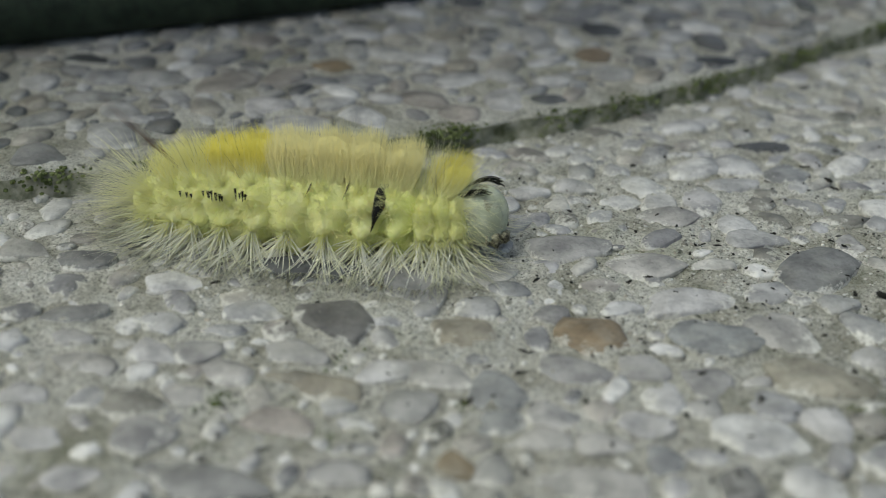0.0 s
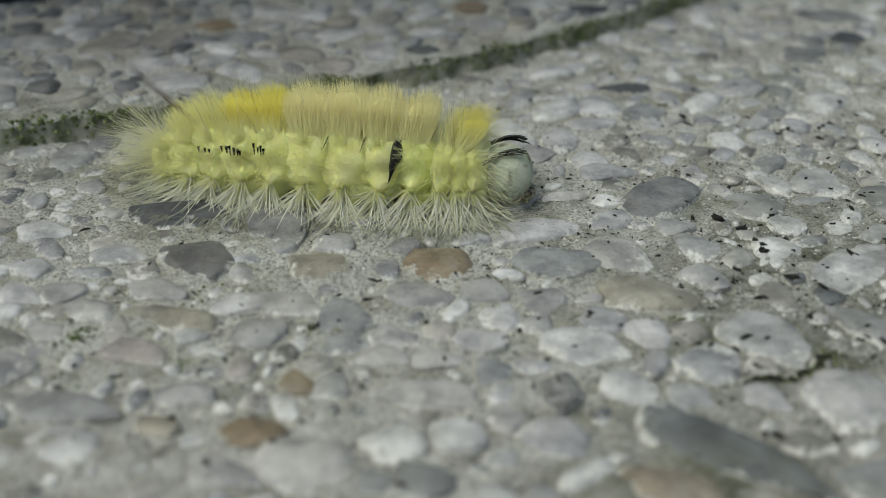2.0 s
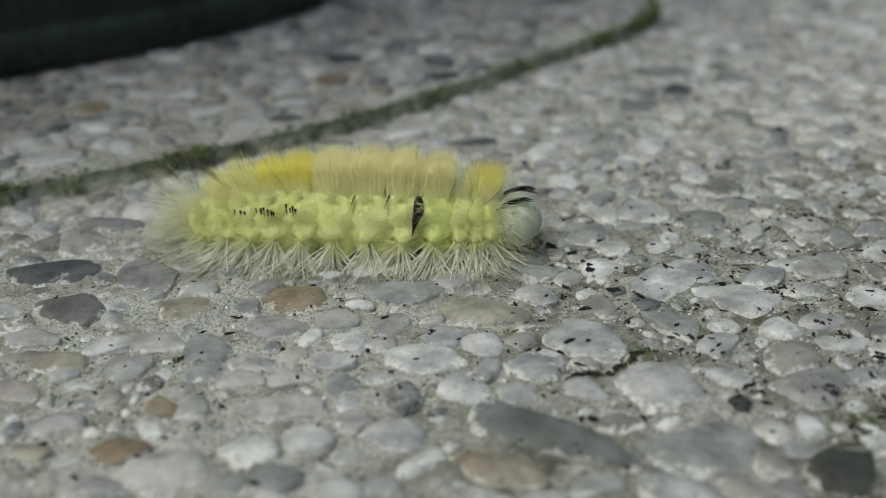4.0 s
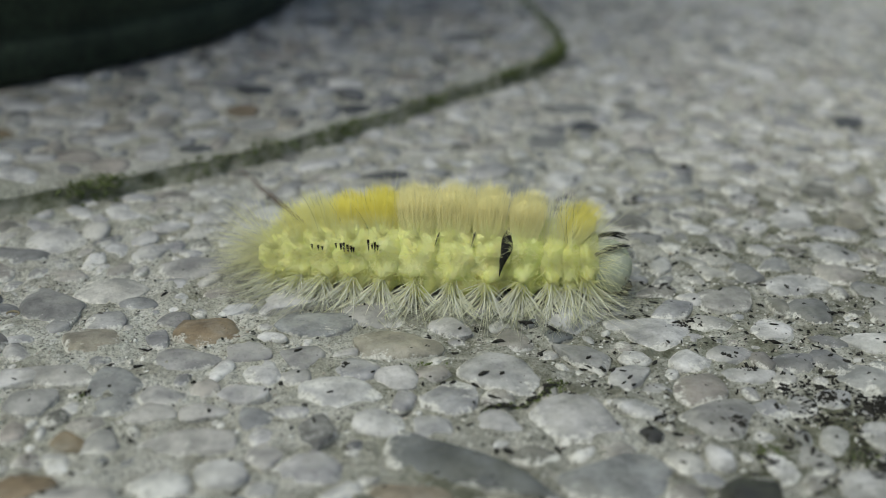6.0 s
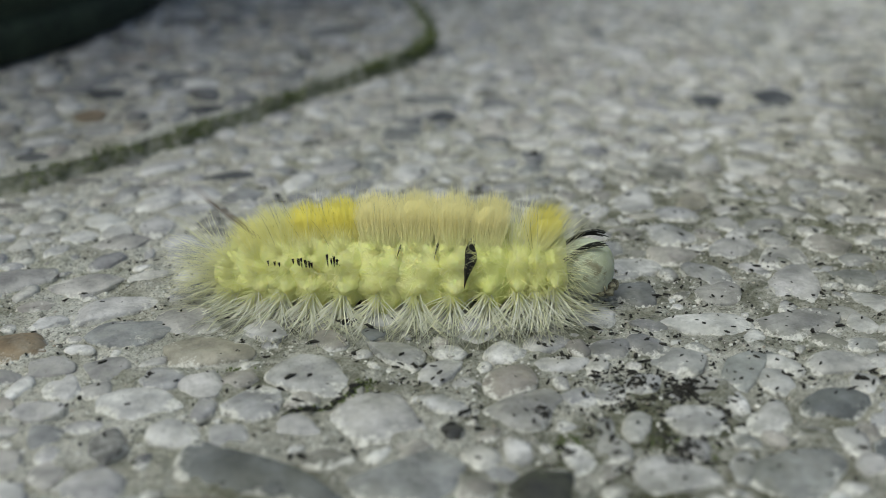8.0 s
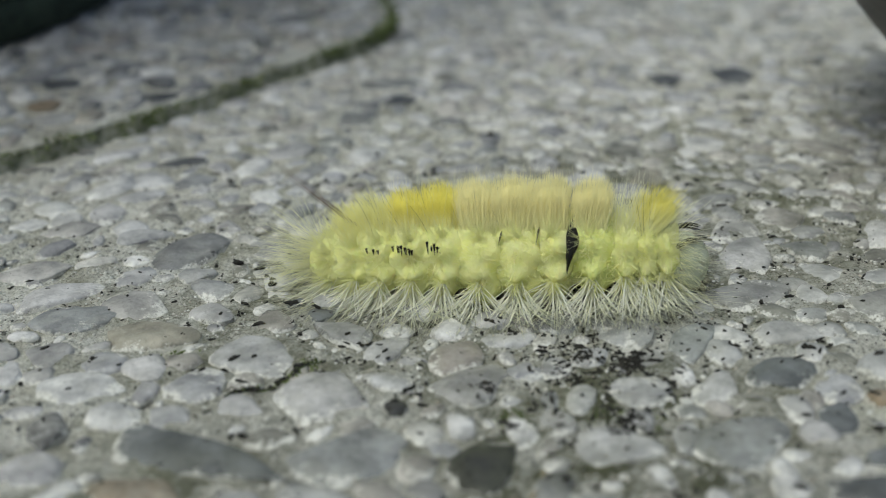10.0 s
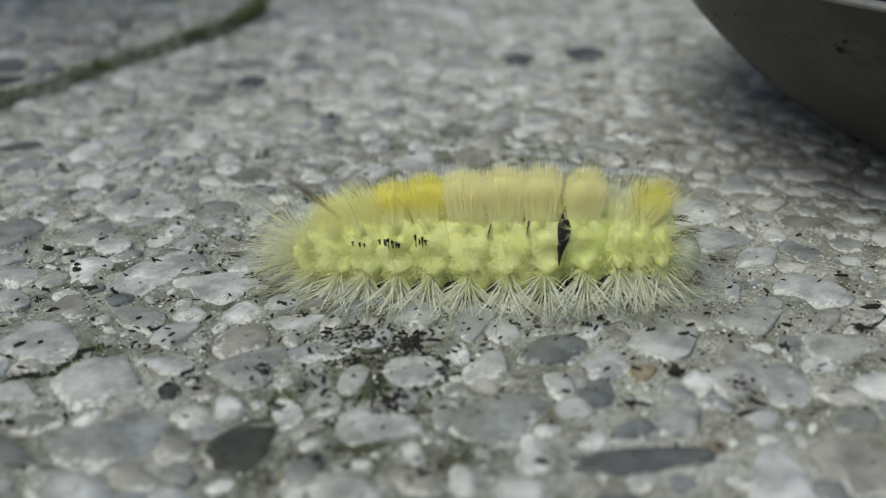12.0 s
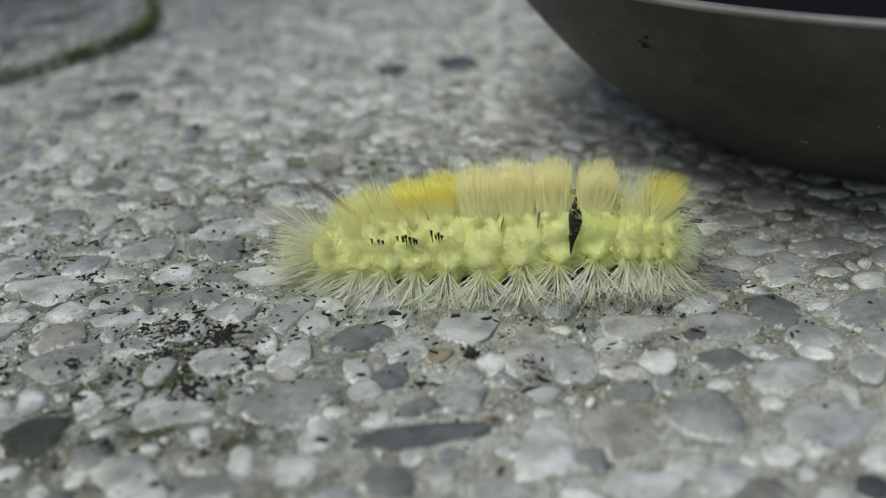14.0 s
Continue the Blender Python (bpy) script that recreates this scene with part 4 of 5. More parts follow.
key_stone(89.2, 30.8, 3.4, 3.0, 80, "mauve")
key_stone(96.6, 31.1, 4.1, 3.1, 61, "blue_grey")
key_stone(101.5, 37.6, 2.2, 1.8, -19, "slate_blue")
key_stone(110.2, 43.6, 3.2, 2.6, 81, "slate_blue")
key_stone(117.7, 40.8, 3.7, 2.4, 42, "blue_grey")
key_stone(105.1, 42.3, 3.4, 2.9, -54, "pale_grey")
key_stone(105.2, 33.4, 3.4, 2.7, 3, "light")
key_stone(110.2, 38.3, 2.6, 1.8, -9, "light")
key_stone(103.5, 26.7, 4.5, 3.4, 34, "pale_blue")
key_stone(81.0, 35.7, 1.0, 0.8, 70, "brown")
key_stone(73.5, 43.9, 1.6, 1.4, -51, "light")
key_stone(96.8, 39.2, 2.2, 1.7, 51, "white")
key_stone(92.6, 35.6, 2.0, 1.8, 20, "grey")
key_stone(97.7, 45.4, 3.1, 2.5, -14, "pale_grey")
key_stone(90.1, 41.5, 3.3, 2.0, 64, "pale_blue")
key_stone(86.0, 28.8, 1.5, 1.4, 44, "grey")
key_stone(108.6, 51.2, 3.0, 2.6, 11, "grey")
key_stone(122.2, 52.6, 3.3, 2.4, -6, "pale_grey")
key_stone(71.9, 31.3, 2.2, 2.0, -64, "dark_grey")
key_stone(88.1, 24.5, 3.0, 1.7, -18, "light")
key_stone(93.4, 23.2, 2.3, 1.9, 7, "light")
key_stone(101.8, 19.1, 1.6, 1.1, 0, "slate")
key_stone(48.2, 79.6, 3.1, 2.1, -60, "light")
key_stone(66.0, 35.4, 2.2, 1.8, -63, "light")
key_stone(78.3, 27.6, 2.3, 1.1, -21, "pale_grey")
key_stone(116.2, 55.2, 2.8, 2.2, -2, "light")
key_stone(75.4, 31.0, 1.6, 1.4, -34, "pale_grey")
key_stone(86.1, 37.9, 1.3, 1.3, 9, "light")
key_stone(101.7, 42.0, 1.1, 0.8, -7, "slate")
key_stone(111.7, 32.2, 2.5, 1.6, 39, "light")
key_stone(84.2, 43.9, 1.4, 1.4, 82, "white")
key_stone(72.6, 56.6, 1.9, 1.5, -89, "light")
key_stone(-25.1, 84.6, 2.7, 2.0, -7, "white")
key_stone(-31.6, 78.9, 3.2, 1.3, 13, "grey")
key_stone(-24.6, 78.0, 2.0, 1.7, -28, "light")
key_stone(-18.0, 80.5, 2.8, 1.3, 2, "light")
key_stone(18.4, 84.7, 4.8, 2.6, 29, "light")
key_stone(15.5, 90.6, 4.1, 2.2, 9, "pale_grey")
key_stone(8.6, 93.3, 4.1, 2.6, 10, "pale_grey")
key_stone(26.2, 96.3, 3.4, 1.9, 12, "light")
key_stone(-28.8, 72.1, 3.3, 1.9, -8, "pale_grey")
key_stone(-24.3, 74.0, 2.1, 1.7, -29, "light")
key_stone(-21.0, 74.2, 2.1, 1.6, -9, "pale_grey")
key_stone(-5.8, 72.3, 2.9, 1.6, 4, "light")
key_stone(-13.3, 71.2, 1.9, 0.9, 2, "tan")
key_stone(-17.8, 71.5, 2.1, 1.5, -18, "pale_grey")
key_stone(-30.9, 75.5, 1.8, 1.1, -5, "pale_grey")
key_stone(-3.8, 68.1, 2.5, 2.0, 4, "pale_grey")
key_stone(-4.9, 63.6, 1.4, 1.2, -84, "mauve")
key_stone(-22.7, 63.6, 2.6, 1.7, 33, "pale_grey")
key_stone(-13.3, 65.8, 3.2, 1.9, 0, "mauve")
key_stone(-17.6, 59.1, 5.5, 1.8, -10, "grey")
key_stone(2.0, 61.1, 1.7, 1.5, 79, "pale_grey")
key_stone(9.4, 64.4, 2.4, 1.3, 7, "pale_grey")
key_stone(6.8, 81.8, 1.9, 1.6, 25, "pale_grey")
key_stone(-40.1, 89.6, 2.6, 1.9, -20, "pale_grey")
key_stone(-34.0, 88.0, 2.9, 1.7, -4, "grey")
key_stone(-32.1, 67.6, 2.3, 1.4, -7, "light")
key_stone(-29.6, 62.8, 2.0, 1.4, -12, "light")
key_stone(-20.3, 68.4, 1.7, 1.2, -7, "pale_grey")
key_stone(-9.1, 67.8, 1.4, 1.1, 0, "light")
key_stone(-25.5, 58.6, 2.3, 1.4, -7, "light")
key_stone(-8.2, 60.2, 2.3, 1.5, 1, "pale_grey")
key_stone(16.9, 107.3, 2.7, 2.0, 21, "white")
key_stone(10.0, 106.8, 2.4, 1.8, 18, "light")
key_stone(18.8, 100.4, 3.4, 2.1, 12, "pale_grey")
key_stone(26.2, 108.1, 3.0, 1.6, 11, "light")
key_stone(31.1, 84.9, 2.1, 1.5, 28, "light")
key_stone(31.9, 118.8, 3.6, 1.7, -3, "slate")
key_stone(102.5, 133.3, 2.7, 3.4, -13, "slate")
key_stone(112.6, 132.4, 3.2, 4.5, -13, "slate")
key_stone(63.1, 135.5, 2.6, 2.5, -13, "slate")
key_stone(63.0, 144.5, 4.9, 2.8, -13, "grey")
key_stone(-1.5, 119.4, 2.4, 2.6, -12, "mauve", slab, 2.7)
key_stone(17.0, 151.0, 2.5, 2.8, -12, "slate", slab, 2.7)
key_stone(30.3, 139.9, 3.0, 1.7, -12, "slate", slab, 2.7)
key_stone(14.7, 140.6, 2.4, 3.5, -12, "brown", slab, 2.7)
key_stone(3.0, 124.5, 2.8, 3.2, -12, "light", slab, 2.7)
key_stone(-47.9, 133.6, 3.5, 1.5, 2, "slate", slab, 2.7)
key_stone(-17.8, 133.7, 2.9, 2.1, 2, "brown", slab, 2.7)
key_stone(-23.4, 120.0, 3.1, 2.6, 2, "light", slab, 2.7)
key_stone(-43.7, 104.4, 3.3, 2.8, 2, "grey", slab, 2.7)
key_stone(-23.5, 115.4, 0.9, 1.0, 2, "slate", slab, 2.7)
key_stone(16.2, 151.9, 3.0, 2.6, 2, "slate", slab, 2.7)
key_stone(8.2, 124.6, 2.2, 1.3, 2, "slate", slab, 2.7)


def lay_gravel():
    near, rest = [], []
    sizes = np.r_[rng.uniform(2.4, 3.6, 3500), rng.uniform(1.5, 2.4, 20000), rng.uniform(1.0, 1.7, 26000), rng.uniform(0.5, 1.0, 26000), rng.uniform(0.25, 0.5, 4000)]
    for size in sizes:
        x, y = rng.uniform(-75, 250), rng.uniform(5, 330)
        if y > 84 and size > 2.2 and not on_slab(x * MM, y * MM) and rng.uniform() < 0.75:
            continue
        if (y > 190 and size < 0.8) or (size < 0.45 and (y > 125 or x > 140 or x < -40)):
            continue
        stretch = rng.uniform(1.0, 1.9)
        if not cells.free(x, y, size, 0.80 if size > 1.0 else 0.95):
            continue
        cells.add(x, y, size)
        edge_gap = on_slab(x * MM, y * MM)
        near_edge = any(on_slab((x + dx) * MM, (y + dy) * MM) != edge_gap for dx, dy in ((size, 0), (-size, 0), (0, size), (0, -size)))
        if near_edge and size > 1.0:
            continue
        rest.append((x, y, size, stretch, edge_gap))
    return rest


laid = lay_gravel()


def in_front(x, y):
    """The strip of ground along which the caterpillar crawls."""
    return -12 < x < 125 and abs(y - (88 - 0.33 * x)) < 24


count = 0
beds = {False: ([], [], [0]), True: ([], [], [0])}
for me in FINE:
    me.materials.append(GRAVEL)
for x, y, size, stretch, raised in laid:
    turn = rng.uniform(0, 180)
    high = min(size, 3.0) * rng.uniform(0.18, 0.30) + 0.28
    z = (2.4 if raised else -0.24) + min(0.38, 0.08 + 0.145 * size) - high * 0.50 + rng.normal() * 0.06
    m = pose(x * MM, y * MM, z * MM, rng.normal() * 3, rng.normal() * 3, turn) @ Matrix.Diagonal((size * stretch ** 0.5 * 1.1 * MM, size / stretch ** 0.5 * 1.1 * MM, high * MM, 1))
    if size > 1.5 and not raised and count < 110 and in_front(x, y):
        ob = new("pebble", FINE[count % len(FINE)])
        ob.parent = ground
        ob.matrix_basis = m
        count += 1
        continue
    v, f = COARSE_DATA[rng.integers(len(COARSE_DATA))]
    mm = np.array(m)
    verts, faces, base = beds[raised]
    verts.append(v @ mm[:3, :3].T + mm[:3, 3])
    faces += [tuple(i + base[0] for i in q) for q in f]
    base[0] += len(v)
for raised, bed, mat in ((False, ground, GRAVEL), (True, slab, SLAB_GRAVEL)):
    tagged(mesh_object("gravel", np.concatenate(beds[raised][0]), beds[raised][1], mat, bed), "small mixed gravel set in the concrete", kind="stuff")


# ---- sand grains bedded in the cement ----
def build_sand():
    bm = bmesh.new()
    bmesh.ops.create_icosphere(bm, subdivisions=1, radius=1)
    ball = np.array([v.co for v in bm.verts])
    quads = [tuple(v.index for v in q.verts) for q in bm.faces]
    bm.free()
    vs, fs, o = [], [], 0
    for _ in range(26000):
        x, y = rng.uniform(-25, 118), rng.uniform(22, 110)
        r = rng.uniform(0.05, 0.10) + abs(rng.normal()) * 0.06
        if abs(y - (84 - 0.33 * x)) > 34 or on_slab(x * MM, y * MM) or not cells.free(x, y, 0.03, 0.95):
            continue
        w = ball * (1 + 0.25 * rng.normal(size=(len(ball), 1))) * np.array([r, r * rng.uniform(0.6, 1), r * 0.7]) * MM
        vs.append(w + (x * MM, y * MM, relief(x * MM, y * MM) + 0.00002))
        fs += [tuple(k + o for k in q) for q in quads]
        o += len(w)
    tagged(mesh_object("sand", np.concatenate(vs), fs, SAND, ground), "pale sand grains bedded in the cement", kind="stuff")


build_sand()


def resting(x, y):
    """Height of the topmost surface under a point of the plan, in metres."""
    hit, place, *_ = scene.ray_cast(bpy.context.evaluated_depsgraph_get(), (x, y, 0.02), (0, 0, -1))
    return place.z if hit else 0.0


# ---- moss along the slab's edge ----
along = np.linspace(0, 4, 24)
CREVICE = list(zip(np.interp(along, range(5), (32.2, 34.1, 36.0, 37.8, 39.0)), np.interp(along, range(5), (61.3, 62.1, 62.5, 63.2, 64.8))))


def build_moss():
    clumps_v, clumps_f, o = [], [], 0
    for i, (x, y) in enumerate(EDGE):
        if not (-0.08 < x < 0.12 and y < 0.30):
            continue
        thick = max(0.0, 0.35 + 2.2 * noise.noise((x * 140, y * 140, 2))) + (0.85 if x > 0.055 else 0.12 if x > 0.012 else 0.0)
        for _ in range(int(30 * thick)):
            px, py = x + rng.normal() * 0.0007, y + rng.normal() * 0.0007
            pz = 0.0025 - abs(rng.normal()) * 0.0012
            px, py = px + 0.0004 * math.sin(SLAB_DIR), py - 0.0004 * math.cos(SLAB_DIR)
            v, f = COARSE_DATA[rng.integers(len(COARSE_DATA))]
            r = rng.uniform(0.08, 0.32) * MM
            clumps_v.append(v * r * np.array([1, 1, 0.8]) + (px, py, pz))
            clumps_f += [tuple(k + o for k in q) for q in f]
            o += len(v)
    # cushions in the gravel's hollows and along one long crevice
    bpy.context.view_layer.update()
    spots = [(-17.9, 67.5, 0.8, 60), (-17.9, 61.4, 0.7, 40), (-24.9, 71.4, 0.5, 30), (0.3, 68.8, 0.5, 30), (-9.8, 73.6, 1.2, 26), (61.0, 49.2, 1.2, 110), (29.0, 69.5, 1.0, 50), (39.2, 64.9, 0.5, 40), (-9.0, 63.8, 0.7, 24), (53.0, 52.3, 0.8, 40)]
    spots += [(x, y, 0.16, 9) for x, y in CREVICE]
    for cx, cy, wide, many in spots:
        for _ in range(many):
            v, f = COARSE_DATA[rng.integers(len(COARSE_DATA))]
            x, y = cx + rng.normal() * wide, cy + rng.normal() * wide
            if wide > 0.3 and not cells.free(x, y, 0.02, 0.95):
                continue
            clumps_v.append(v * rng.uniform(0.07, 0.18) * MM + (x * MM, y * MM, resting(x * MM, y * MM) + 0.00003))
            clumps_f += [tuple(k + o for k in q) for q in f]
            o += len(v)
    tagged(mesh_object("moss", np.concatenate(clumps_v), clumps_f, MOSS), "dark green moss along the slab edge", "moss", kind="stuff")


build_moss()


# ---- soil crumbs scattered on the concrete ----
BITS_BEHIND = ((94.0, 121.5), (29.1, 118.4), (72.4, 118.1), (83.7, 113.4), (36.6, 109.8), (37.1, 109.2), (61.1, 107.5), (51.3, 107.4), (47.2, 106.4), (117.9, 104.9), (83.3, 103.0), (110.3, 99.2), (55.9, 96.6), (113.3, 96.1), (21.2, 94.8), (79.5, 92.9), (37.9, 92.7), (99.0, 91.1), (24.6, 90.7), (92.6, 87.9), (35.6, 86.6), (99.7, 86.2), (37.3, 85.4), (17.6, 85.4), (104.1, 82.0), (38.1, 80.4), (45.5, 79.1), (34.6, 75.9), (39.5, 75.6), (29.9, 75.0), (35.6, 72.8), (38.3, 70.7), (21.8, 70.3), (6.0, 69.5), (0.1, 68.9), (55.4, 67.1), (29.9, 67.1), (-17.1, 67.0))
BITS_BEFORE = ((30.6, 66.4), (108.2, 65.0), (38.3, 64.4), (56.1, 64.2), (-13.7, 62.4), (32.5, 61.8), (4.2, 61.6), (-17.7, 61.4), (16.4, 60.7), (59.0, 58.8), (42.4, 57.9), (-8.4, 57.3), (46.8, 57.2), (11.8, 57.2), (65.0, 56.7), (73.8, 56.7), (44.2, 55.5), (31.9, 55.5), (32.8, 55.4), (86.8, 55.3), (81.5, 55.2), (50.9, 55.1), (79.0, 55.1), (48.0, 54.9), (54.7, 52.7), (51.9, 51.8), (30.5, 48.4), (55.7, 47.6), (93.5, 46.3), (83.2, 45.8), (73.8, 45.7), (77.8, 42.5), (86.8, 42.2), (60.3, 39.6), (85.2, 38.9), (68.5, 38.0), (89.9, 37.6), (81.2, 35.5))


def build_crumbs():
    bpy.context.view_layer.update()
    vs, fs, o = [], [], 0
    spots = [(65, 56, 3.0, 170), (66, 56, 7.0, 220), (60, 48, 4.0, 110), (43, 64, 2.5, 50), (101, 47, 6, 50), (55, 40, 6, 80), (92, 96, 30, 800), (50, 105, 30, 700), (28, 74, 26, 520), (4, 62, 18, 240), (78, 66, 13, 150), (85, 70, 26, 900), (60, 75, 26, 420), (100, 45, 18, 320), (72, 88, 24, 900), (60, 62, 9, 420)]
    for cx, cy, wide, many in spots:
        for _ in range(many):
            x, y = cx + rng.normal() * wide, cy + rng.normal() * wide * 0.8
            if on_slab(x * MM, y * MM) or (rng.uniform() < 0.75 and not cells.free(x, y, 0.05, 1.0)):
                continue
            v, f = COARSE_DATA[rng.integers(len(COARSE_DATA))]
            r = abs(rng.normal()) * 0.09 + 0.05
            a = rng.uniform(0, 6.28)
            c, s = math.cos(a), math.sin(a)
            w = v * np.array([r * rng.uniform(1, 2.6), r * 0.7, r * 0.6]) * (1 + 0.28 * rng.normal(size=(len(v), 1))) * MM
            w = np.c_[w[:, 0] * c - w[:, 1] * s, w[:, 0] * s + w[:, 1] * c, w[:, 2]] + (x * MM, y * MM, resting(x * MM, y * MM) + r * 0.4 * MM)
            vs.append(w)
            fs += [tuple(k + o for k in q) for q in f]
            o += len(v)
    # dense little heaps, and single larger bits
    heaps = [(x, y, rng.uniform(0.35, 0.9), int(rng.uniform(14, 40)), 1.0) for x, y in ((64.8, 57.1), (61.4, 49.4), (56.8, 64.7), (61.3, 59.2), (59.0, 57.3), (55.6, 48.3), (60.6, 39.8), (56.8, 36.6), (53.5, 43.0), (46.7, 46.1), (101.2, 47.5), (78.0, 42.4), (83.1, 45.9), (86.8, 42.2), (60.2, 106.1), (47.1, 106.0), (63.5, 90.5), (55.1, 88.7), (53.7, 83.0), (50.4, 82.3), (52.1, 56.3), (52.2, 50.9), (54.2, 73.8), (112.6, 98.0), (103.8, 110.9))]
    heaps += [(64.3, 57.4, 0.8, 110, 1.3), (60.3, 48.8, 1.0, 90, 1.3), (60.0, 60.0, 1.6, 120, 1.1)]
    heaps += [(x, y, 0.15, 7, 1.0) for x, y in CREVICE]
    bits = [(x, y, 0.12, 3, 2.6) for x, y in ((35.6, 86.5), (37.6, 85.3), (70.4, 115.8), (104.6, 50.0), (85.3, 38.7), (93.5, 46.6), (101.8, 42.1), (52.2, 107.9), (36.6, 110.0), (108.4, 64.8), (38.2, 81.0), (49.7, 76.6), (83.1, 45.9))]
    bits += [(x, y, 0.16, int(rng.uniform(2, 8)), rng.uniform(0.9, 1.7)) for x, y in BITS_BEHIND + BITS_BEFORE]
    for cx, cy, wide, many, big in heaps + bits:
        for _ in range(many):
            x, y = cx + rng.normal() * wide, cy + rng.normal() * wide
            v, f = COARSE_DATA[rng.integers(len(COARSE_DATA))]
            r = (abs(rng.normal()) * 0.06 + 0.05) * big
            a = rng.uniform(0, 6.28)
            c, s = math.cos(a), math.sin(a)
            w = v * np.array([r * rng.uniform(1, 2.2), r * rng.uniform(0.6, 1.0), r * 0.6]) * (1 + 0.34 * rng.normal(size=(len(v), 1))) * MM
            w = np.c_[w[:, 0] * c - w[:, 1] * s, w[:, 0] * s + w[:, 1] * c, w[:, 2]] + (x * MM, y * MM, resting(x * MM, y * MM) + r * 0.4 * MM)
            vs.append(w)
            fs += [tuple(k + o for k in q) for q in f]
            o += len(v)
    tagged(mesh_object("soil_crumbs", np.concatenate(vs), fs, SOIL), "dark crumbs of soil and plant litter", "debris", kind="stuff")


build_crumbs()

# ---- small litter ----
def build_curl():
    """A tiny curled dry sheath lying on the concrete."""
    pts, faces, n, k = [], [], 22, 6
    for i in range(n + 1):
        a = radians(-60 + 285 * i / n)
        r = 0.00055
        c = Vector((r * math.cos(a), r * math.sin(a) * 0.8, 0.0004 + 0.0001 * i / n))
        thick = 0.00013 * math.sin(math.pi * min(0.97, max(0.08, i / n)))
        for j in range(k):
            b = 2 * math.pi * j / k
            pts.append(c + Vector((math.cos(a) * math.cos(b) * thick, math.sin(a) * math.cos(b) * thick, math.sin(b) * thick)))
    for i in range(n):
        faces += [(i * k + j, i * k + (j + 1) % k, (i + 1) * k + (j + 1) % k, (i + 1) * k + j) for j in range(k)]
    ob = tagged(mesh_object("dry_sheath", pts, faces, STRAW), "tiny curled brown plant sheath lying on the concrete", "litter")
    ob.matrix_basis = pose(-0.0080, 0.0850, resting(-0.0080, 0.0850) - 0.0003)


def build_straw(x0, y0, x1, y1, thick, mat, label):
    """A bit of straw or twig with a slight bend and broken ends."""
    a, b = Vector((x0, y0, 0.0)) * MM, Vector((x1, y1, 0.0)) * MM
    a.z, b.z = (resting(p.x, p.y) + thick * MM * 0.6 for p in (a, b))
    way = (b - a).normalized()
    side, up = way.cross(Vector((0, 0, 1))).normalized(), Vector((0, 0, 1))
    pts, faces, n, k = [], [], 8, 7
    for i in range(n + 1):
        u = i / n
        c = a.lerp(b, u) + side * 0.00018 * math.sin(u * 3.1) + up * 0.0001 * math.sin(u * 5)
        r = thick * MM * (0.75 + 0.25 * math.sin(u * 9)) * (0.55 if i in (0, n) else 1)
        pts += [c + (side * math.cos(2 * math.pi * j / k) + up * math.sin(2 * math.pi * j / k)) * r for j in range(k)]
    for i in range(n):
        faces += [(i * k + j, i * k + (j + 1) % k, (i + 1) * k + (j + 1) % k, (i + 1) * k + j) for j in range(k)]
    faces += [tuple(range(k))[::-1], tuple(range(n * k, (n + 1) * k))]
    tagged(mesh_object("straw", pts, faces, mat), label, "litter")


build_curl()
build_straw(50.6, 41.8, 52.8, 44.9, 0.20, STRAW, "pale broken bit of straw beside a dark stone")
build_straw(33.0, 60.9, 34.4, 61.9, 0.10, SOIL, "thin dark twig crumb on the gravel")
build_straw(102.2, 47.2, 104.0, 47.9, 0.16, SOIL, "short dark twig bit on the gravel")

# ---- movement: the crawl ----
# seconds, x, y in millimetres of the middle of the body
TRACK = [
    (0, -15.9, 93.9), (0.5, -13.1, 93.8), (1, -9.4, 93.8), (1.5, -5.5, 93.3), (2, -1.7, 92.8), (2.5, 3.1, 92.2), (3, 7.0, 91.6), (3.5, 11.0, 90.6), (4, 14.5, 89.7), (4.2, 15.9, 89.2), (6.3, 33.2, 84.7), (6.5, 34.8, 83.6), (7, 38.9, 82.8), (7.5, 40.9, 81.7), (8, 43.7, 80.2), (8.2, 44.7, 79.7), (10.3, 58.6, 72.9), (10.5, 59.8, 71.8), (11, 64.1, 70.0), (11.5, 68.0, 68.9), (12, 72.8, 66.7), (12.5, 76.8, 65.6), (13, 81.7, 63.4), (13.5, 85.6, 62.0), (14, 89.5, 59.8),
]
STRETCH = [(0, 0.920), (0.5, 0.924), (1, 0.931), (1.5, 0.935), (2, 0.952), (2.5, 0.943), (3, 0.940), (3.5, 0.927), (4, 0.938), (4.2, 0.938), (6.3, 0.975), (6.5, 0.961), (7, 0.988), (7.5, 0.949), (8, 0.968), (8.2, 0.963), (10.3, 0.960), (10.5, 0.959), (11, 0.972), (11.5, 0.985), (12, 0.981), (12.5, 0.971), (13, 0.973), (13.5, 0.956), (14, 0.964)]
HEADING = [(0, -6), (4, -12), (7, -16), (10.5, -20.5), (14, -22)]
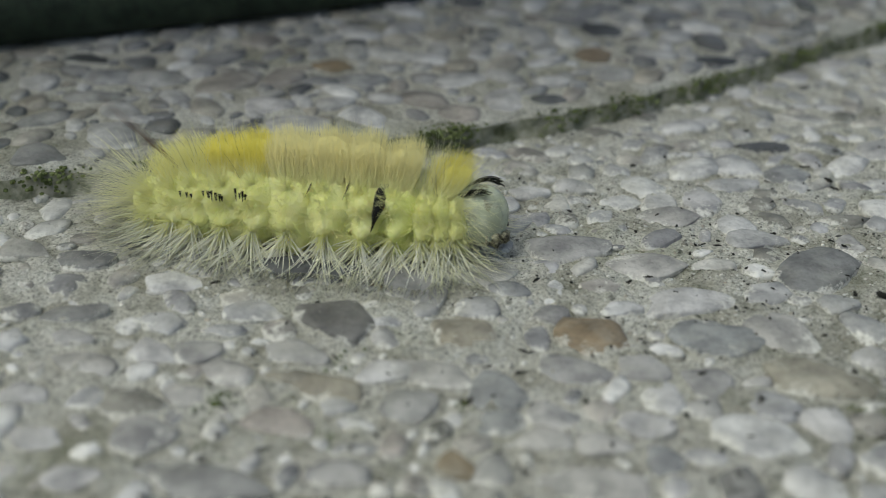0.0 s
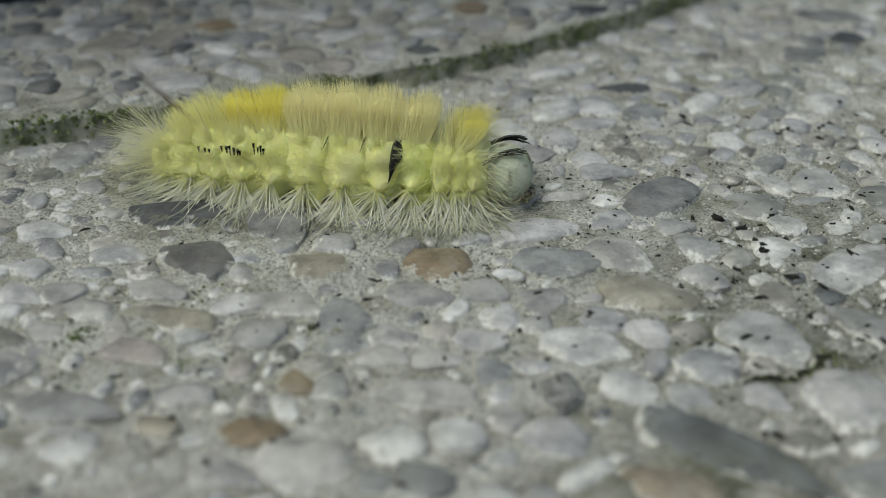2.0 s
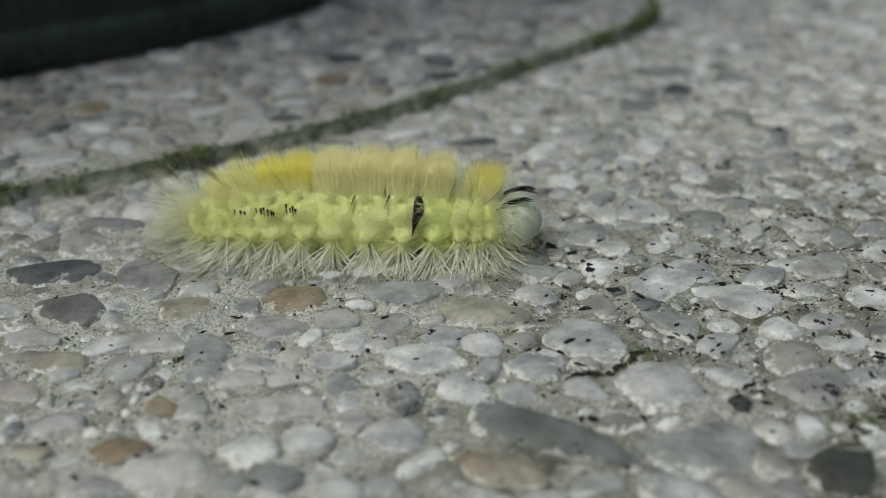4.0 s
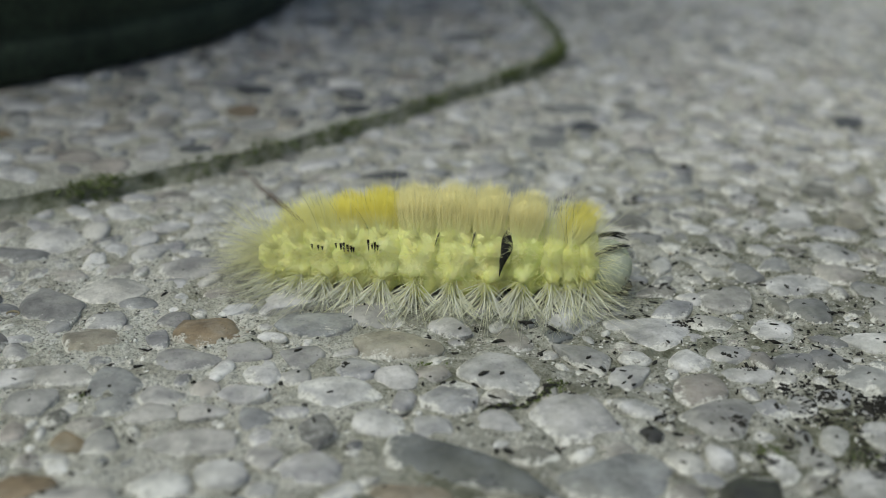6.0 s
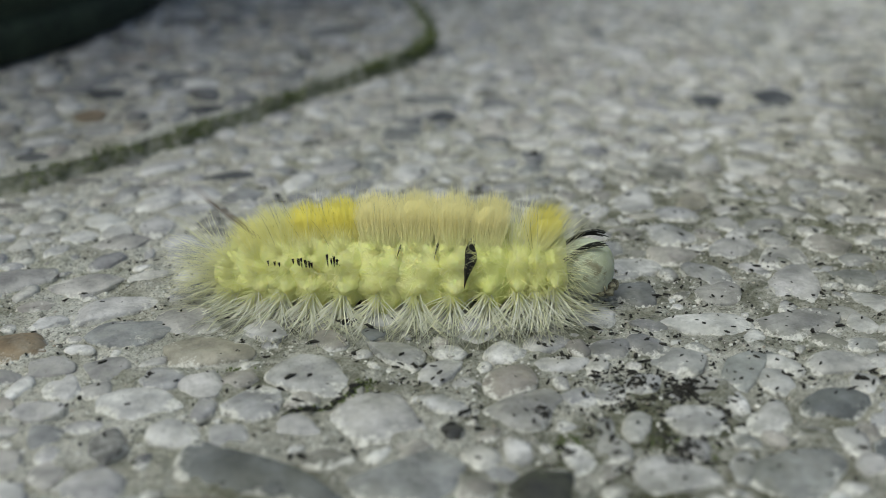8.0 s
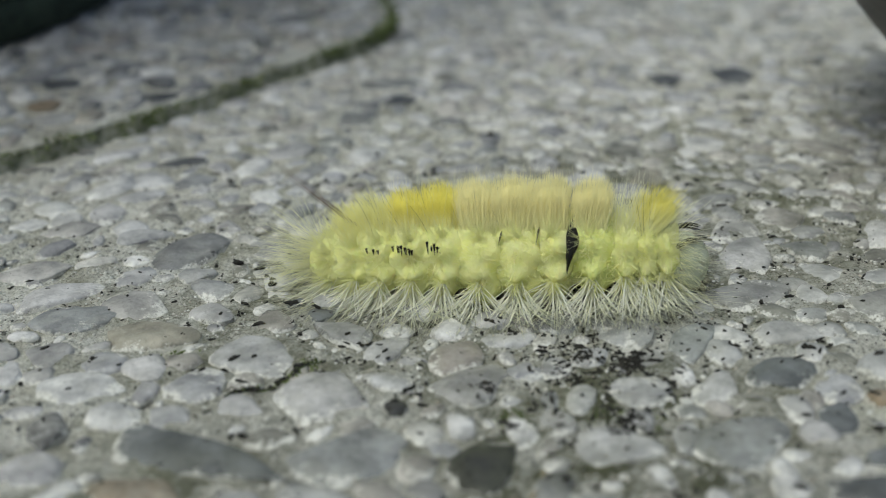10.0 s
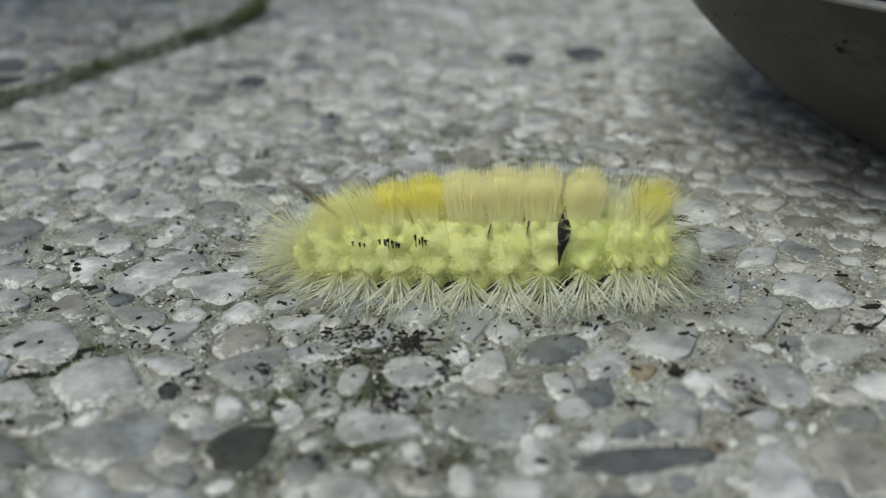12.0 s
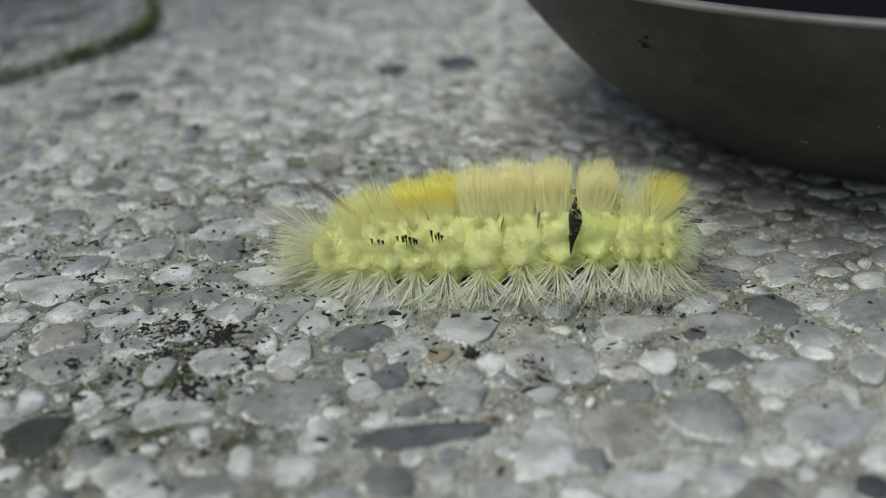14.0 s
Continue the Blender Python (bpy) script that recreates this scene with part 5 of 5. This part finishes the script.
# head: seconds, mm ahead of its rest, mm up, nod and turn in degrees
HEAD = [(0, -0.1, 0.2, 10, -22), (0.3, 0.3, 0, 12, -14), (0.6, 0.7, -0.4, 18, -4), (1.5, 0.7, -0.5, 18, 0), (2.2, 0.6, -0.4, 16, 0), (3.0, 0.5, 0, 12, -10), (3.4, 1.0, 0.2, 10, -8), (4, 0.3, -0.2, 14, -8), (4.3, 0.2, -0.3, 14, 0),
        (6.3, -0.4, -0.7, 20, 6), (7.0, -0.2, -0.5, 18, 0), (7.4, 1.8, 1.0, 2, -5), (7.8, 1.0, 0.1, 10, -6), (8.2, 0.8, 0.0, 12, -4), (10.3, -1.0, -0.8, 20, 12), (14, -1.2, -0.7, 20, 18)]
FRONT = [(0, 0.0), (4.2, 0.03), (6.3, 0.14), (7.5, 0.08), (10.3, 0.18), (14, 0.16)]
DRIFT = [(0, 0), (4, 0), (7, 0.06), (10.5, 0.2), (13, 0.2), (13.5, 0.2), (14, 0.27)]


def between(rows, t, k=1):
    return float(np.interp(t, [r[0] for r in rows], [r[k] for r in rows]))


def hump(x, t):
    """Height of the wave that runs from tail to head once a second, 0 to 1."""
    phase = t - between(DRIFT, t) - (0.5 + 0.02 * x)
    phase -= round(phase)
    return math.exp(-(phase / 0.17) ** 2), phase


def motions():
    walk(caterpillar, [(t, pose(x * MM, y * MM, -0.00002, 0, 0, between(HEADING, t))) for t, x, y in TRACK])
    times = [i * 0.125 for i in range(113)]
    for key, x, half, radius, height in SEGMENTS:
        rows = []
        for t in times:
            lift, phase = hump(x, t)
            ahead, _ = hump(x + 1.0, t)
            behind, _ = hump(x - 1.0, t)
            surge = 0.35 * math.tanh(phase * 8) * math.exp(-(phase / 0.3) ** 2)
            tilt = math.degrees(math.atan((behind - ahead) * 0.85 / 2.0))
            rows.append((t, pose((x * between(STRETCH, t) + max(0, x - 8.6) * between(FRONT, t) + surge) * MM, 0, 0.85 * lift * MM, 0, tilt, 0)))
        walk(segments[key], rows)
    rows = []
    for t in times:
        lift, phase = hump(17.0, t)
        rows.append((t, pose((17.2 * between(STRETCH, t) + 8.6 * between(FRONT, t) + 1.0 + between(HEAD, t, 1)) * MM, 0, (3.5 + 0.3 * lift + between(HEAD, t, 2)) * MM, 0, between(HEAD, t, 3), between(HEAD, t, 4))))
    walk(head, rows)


motions()
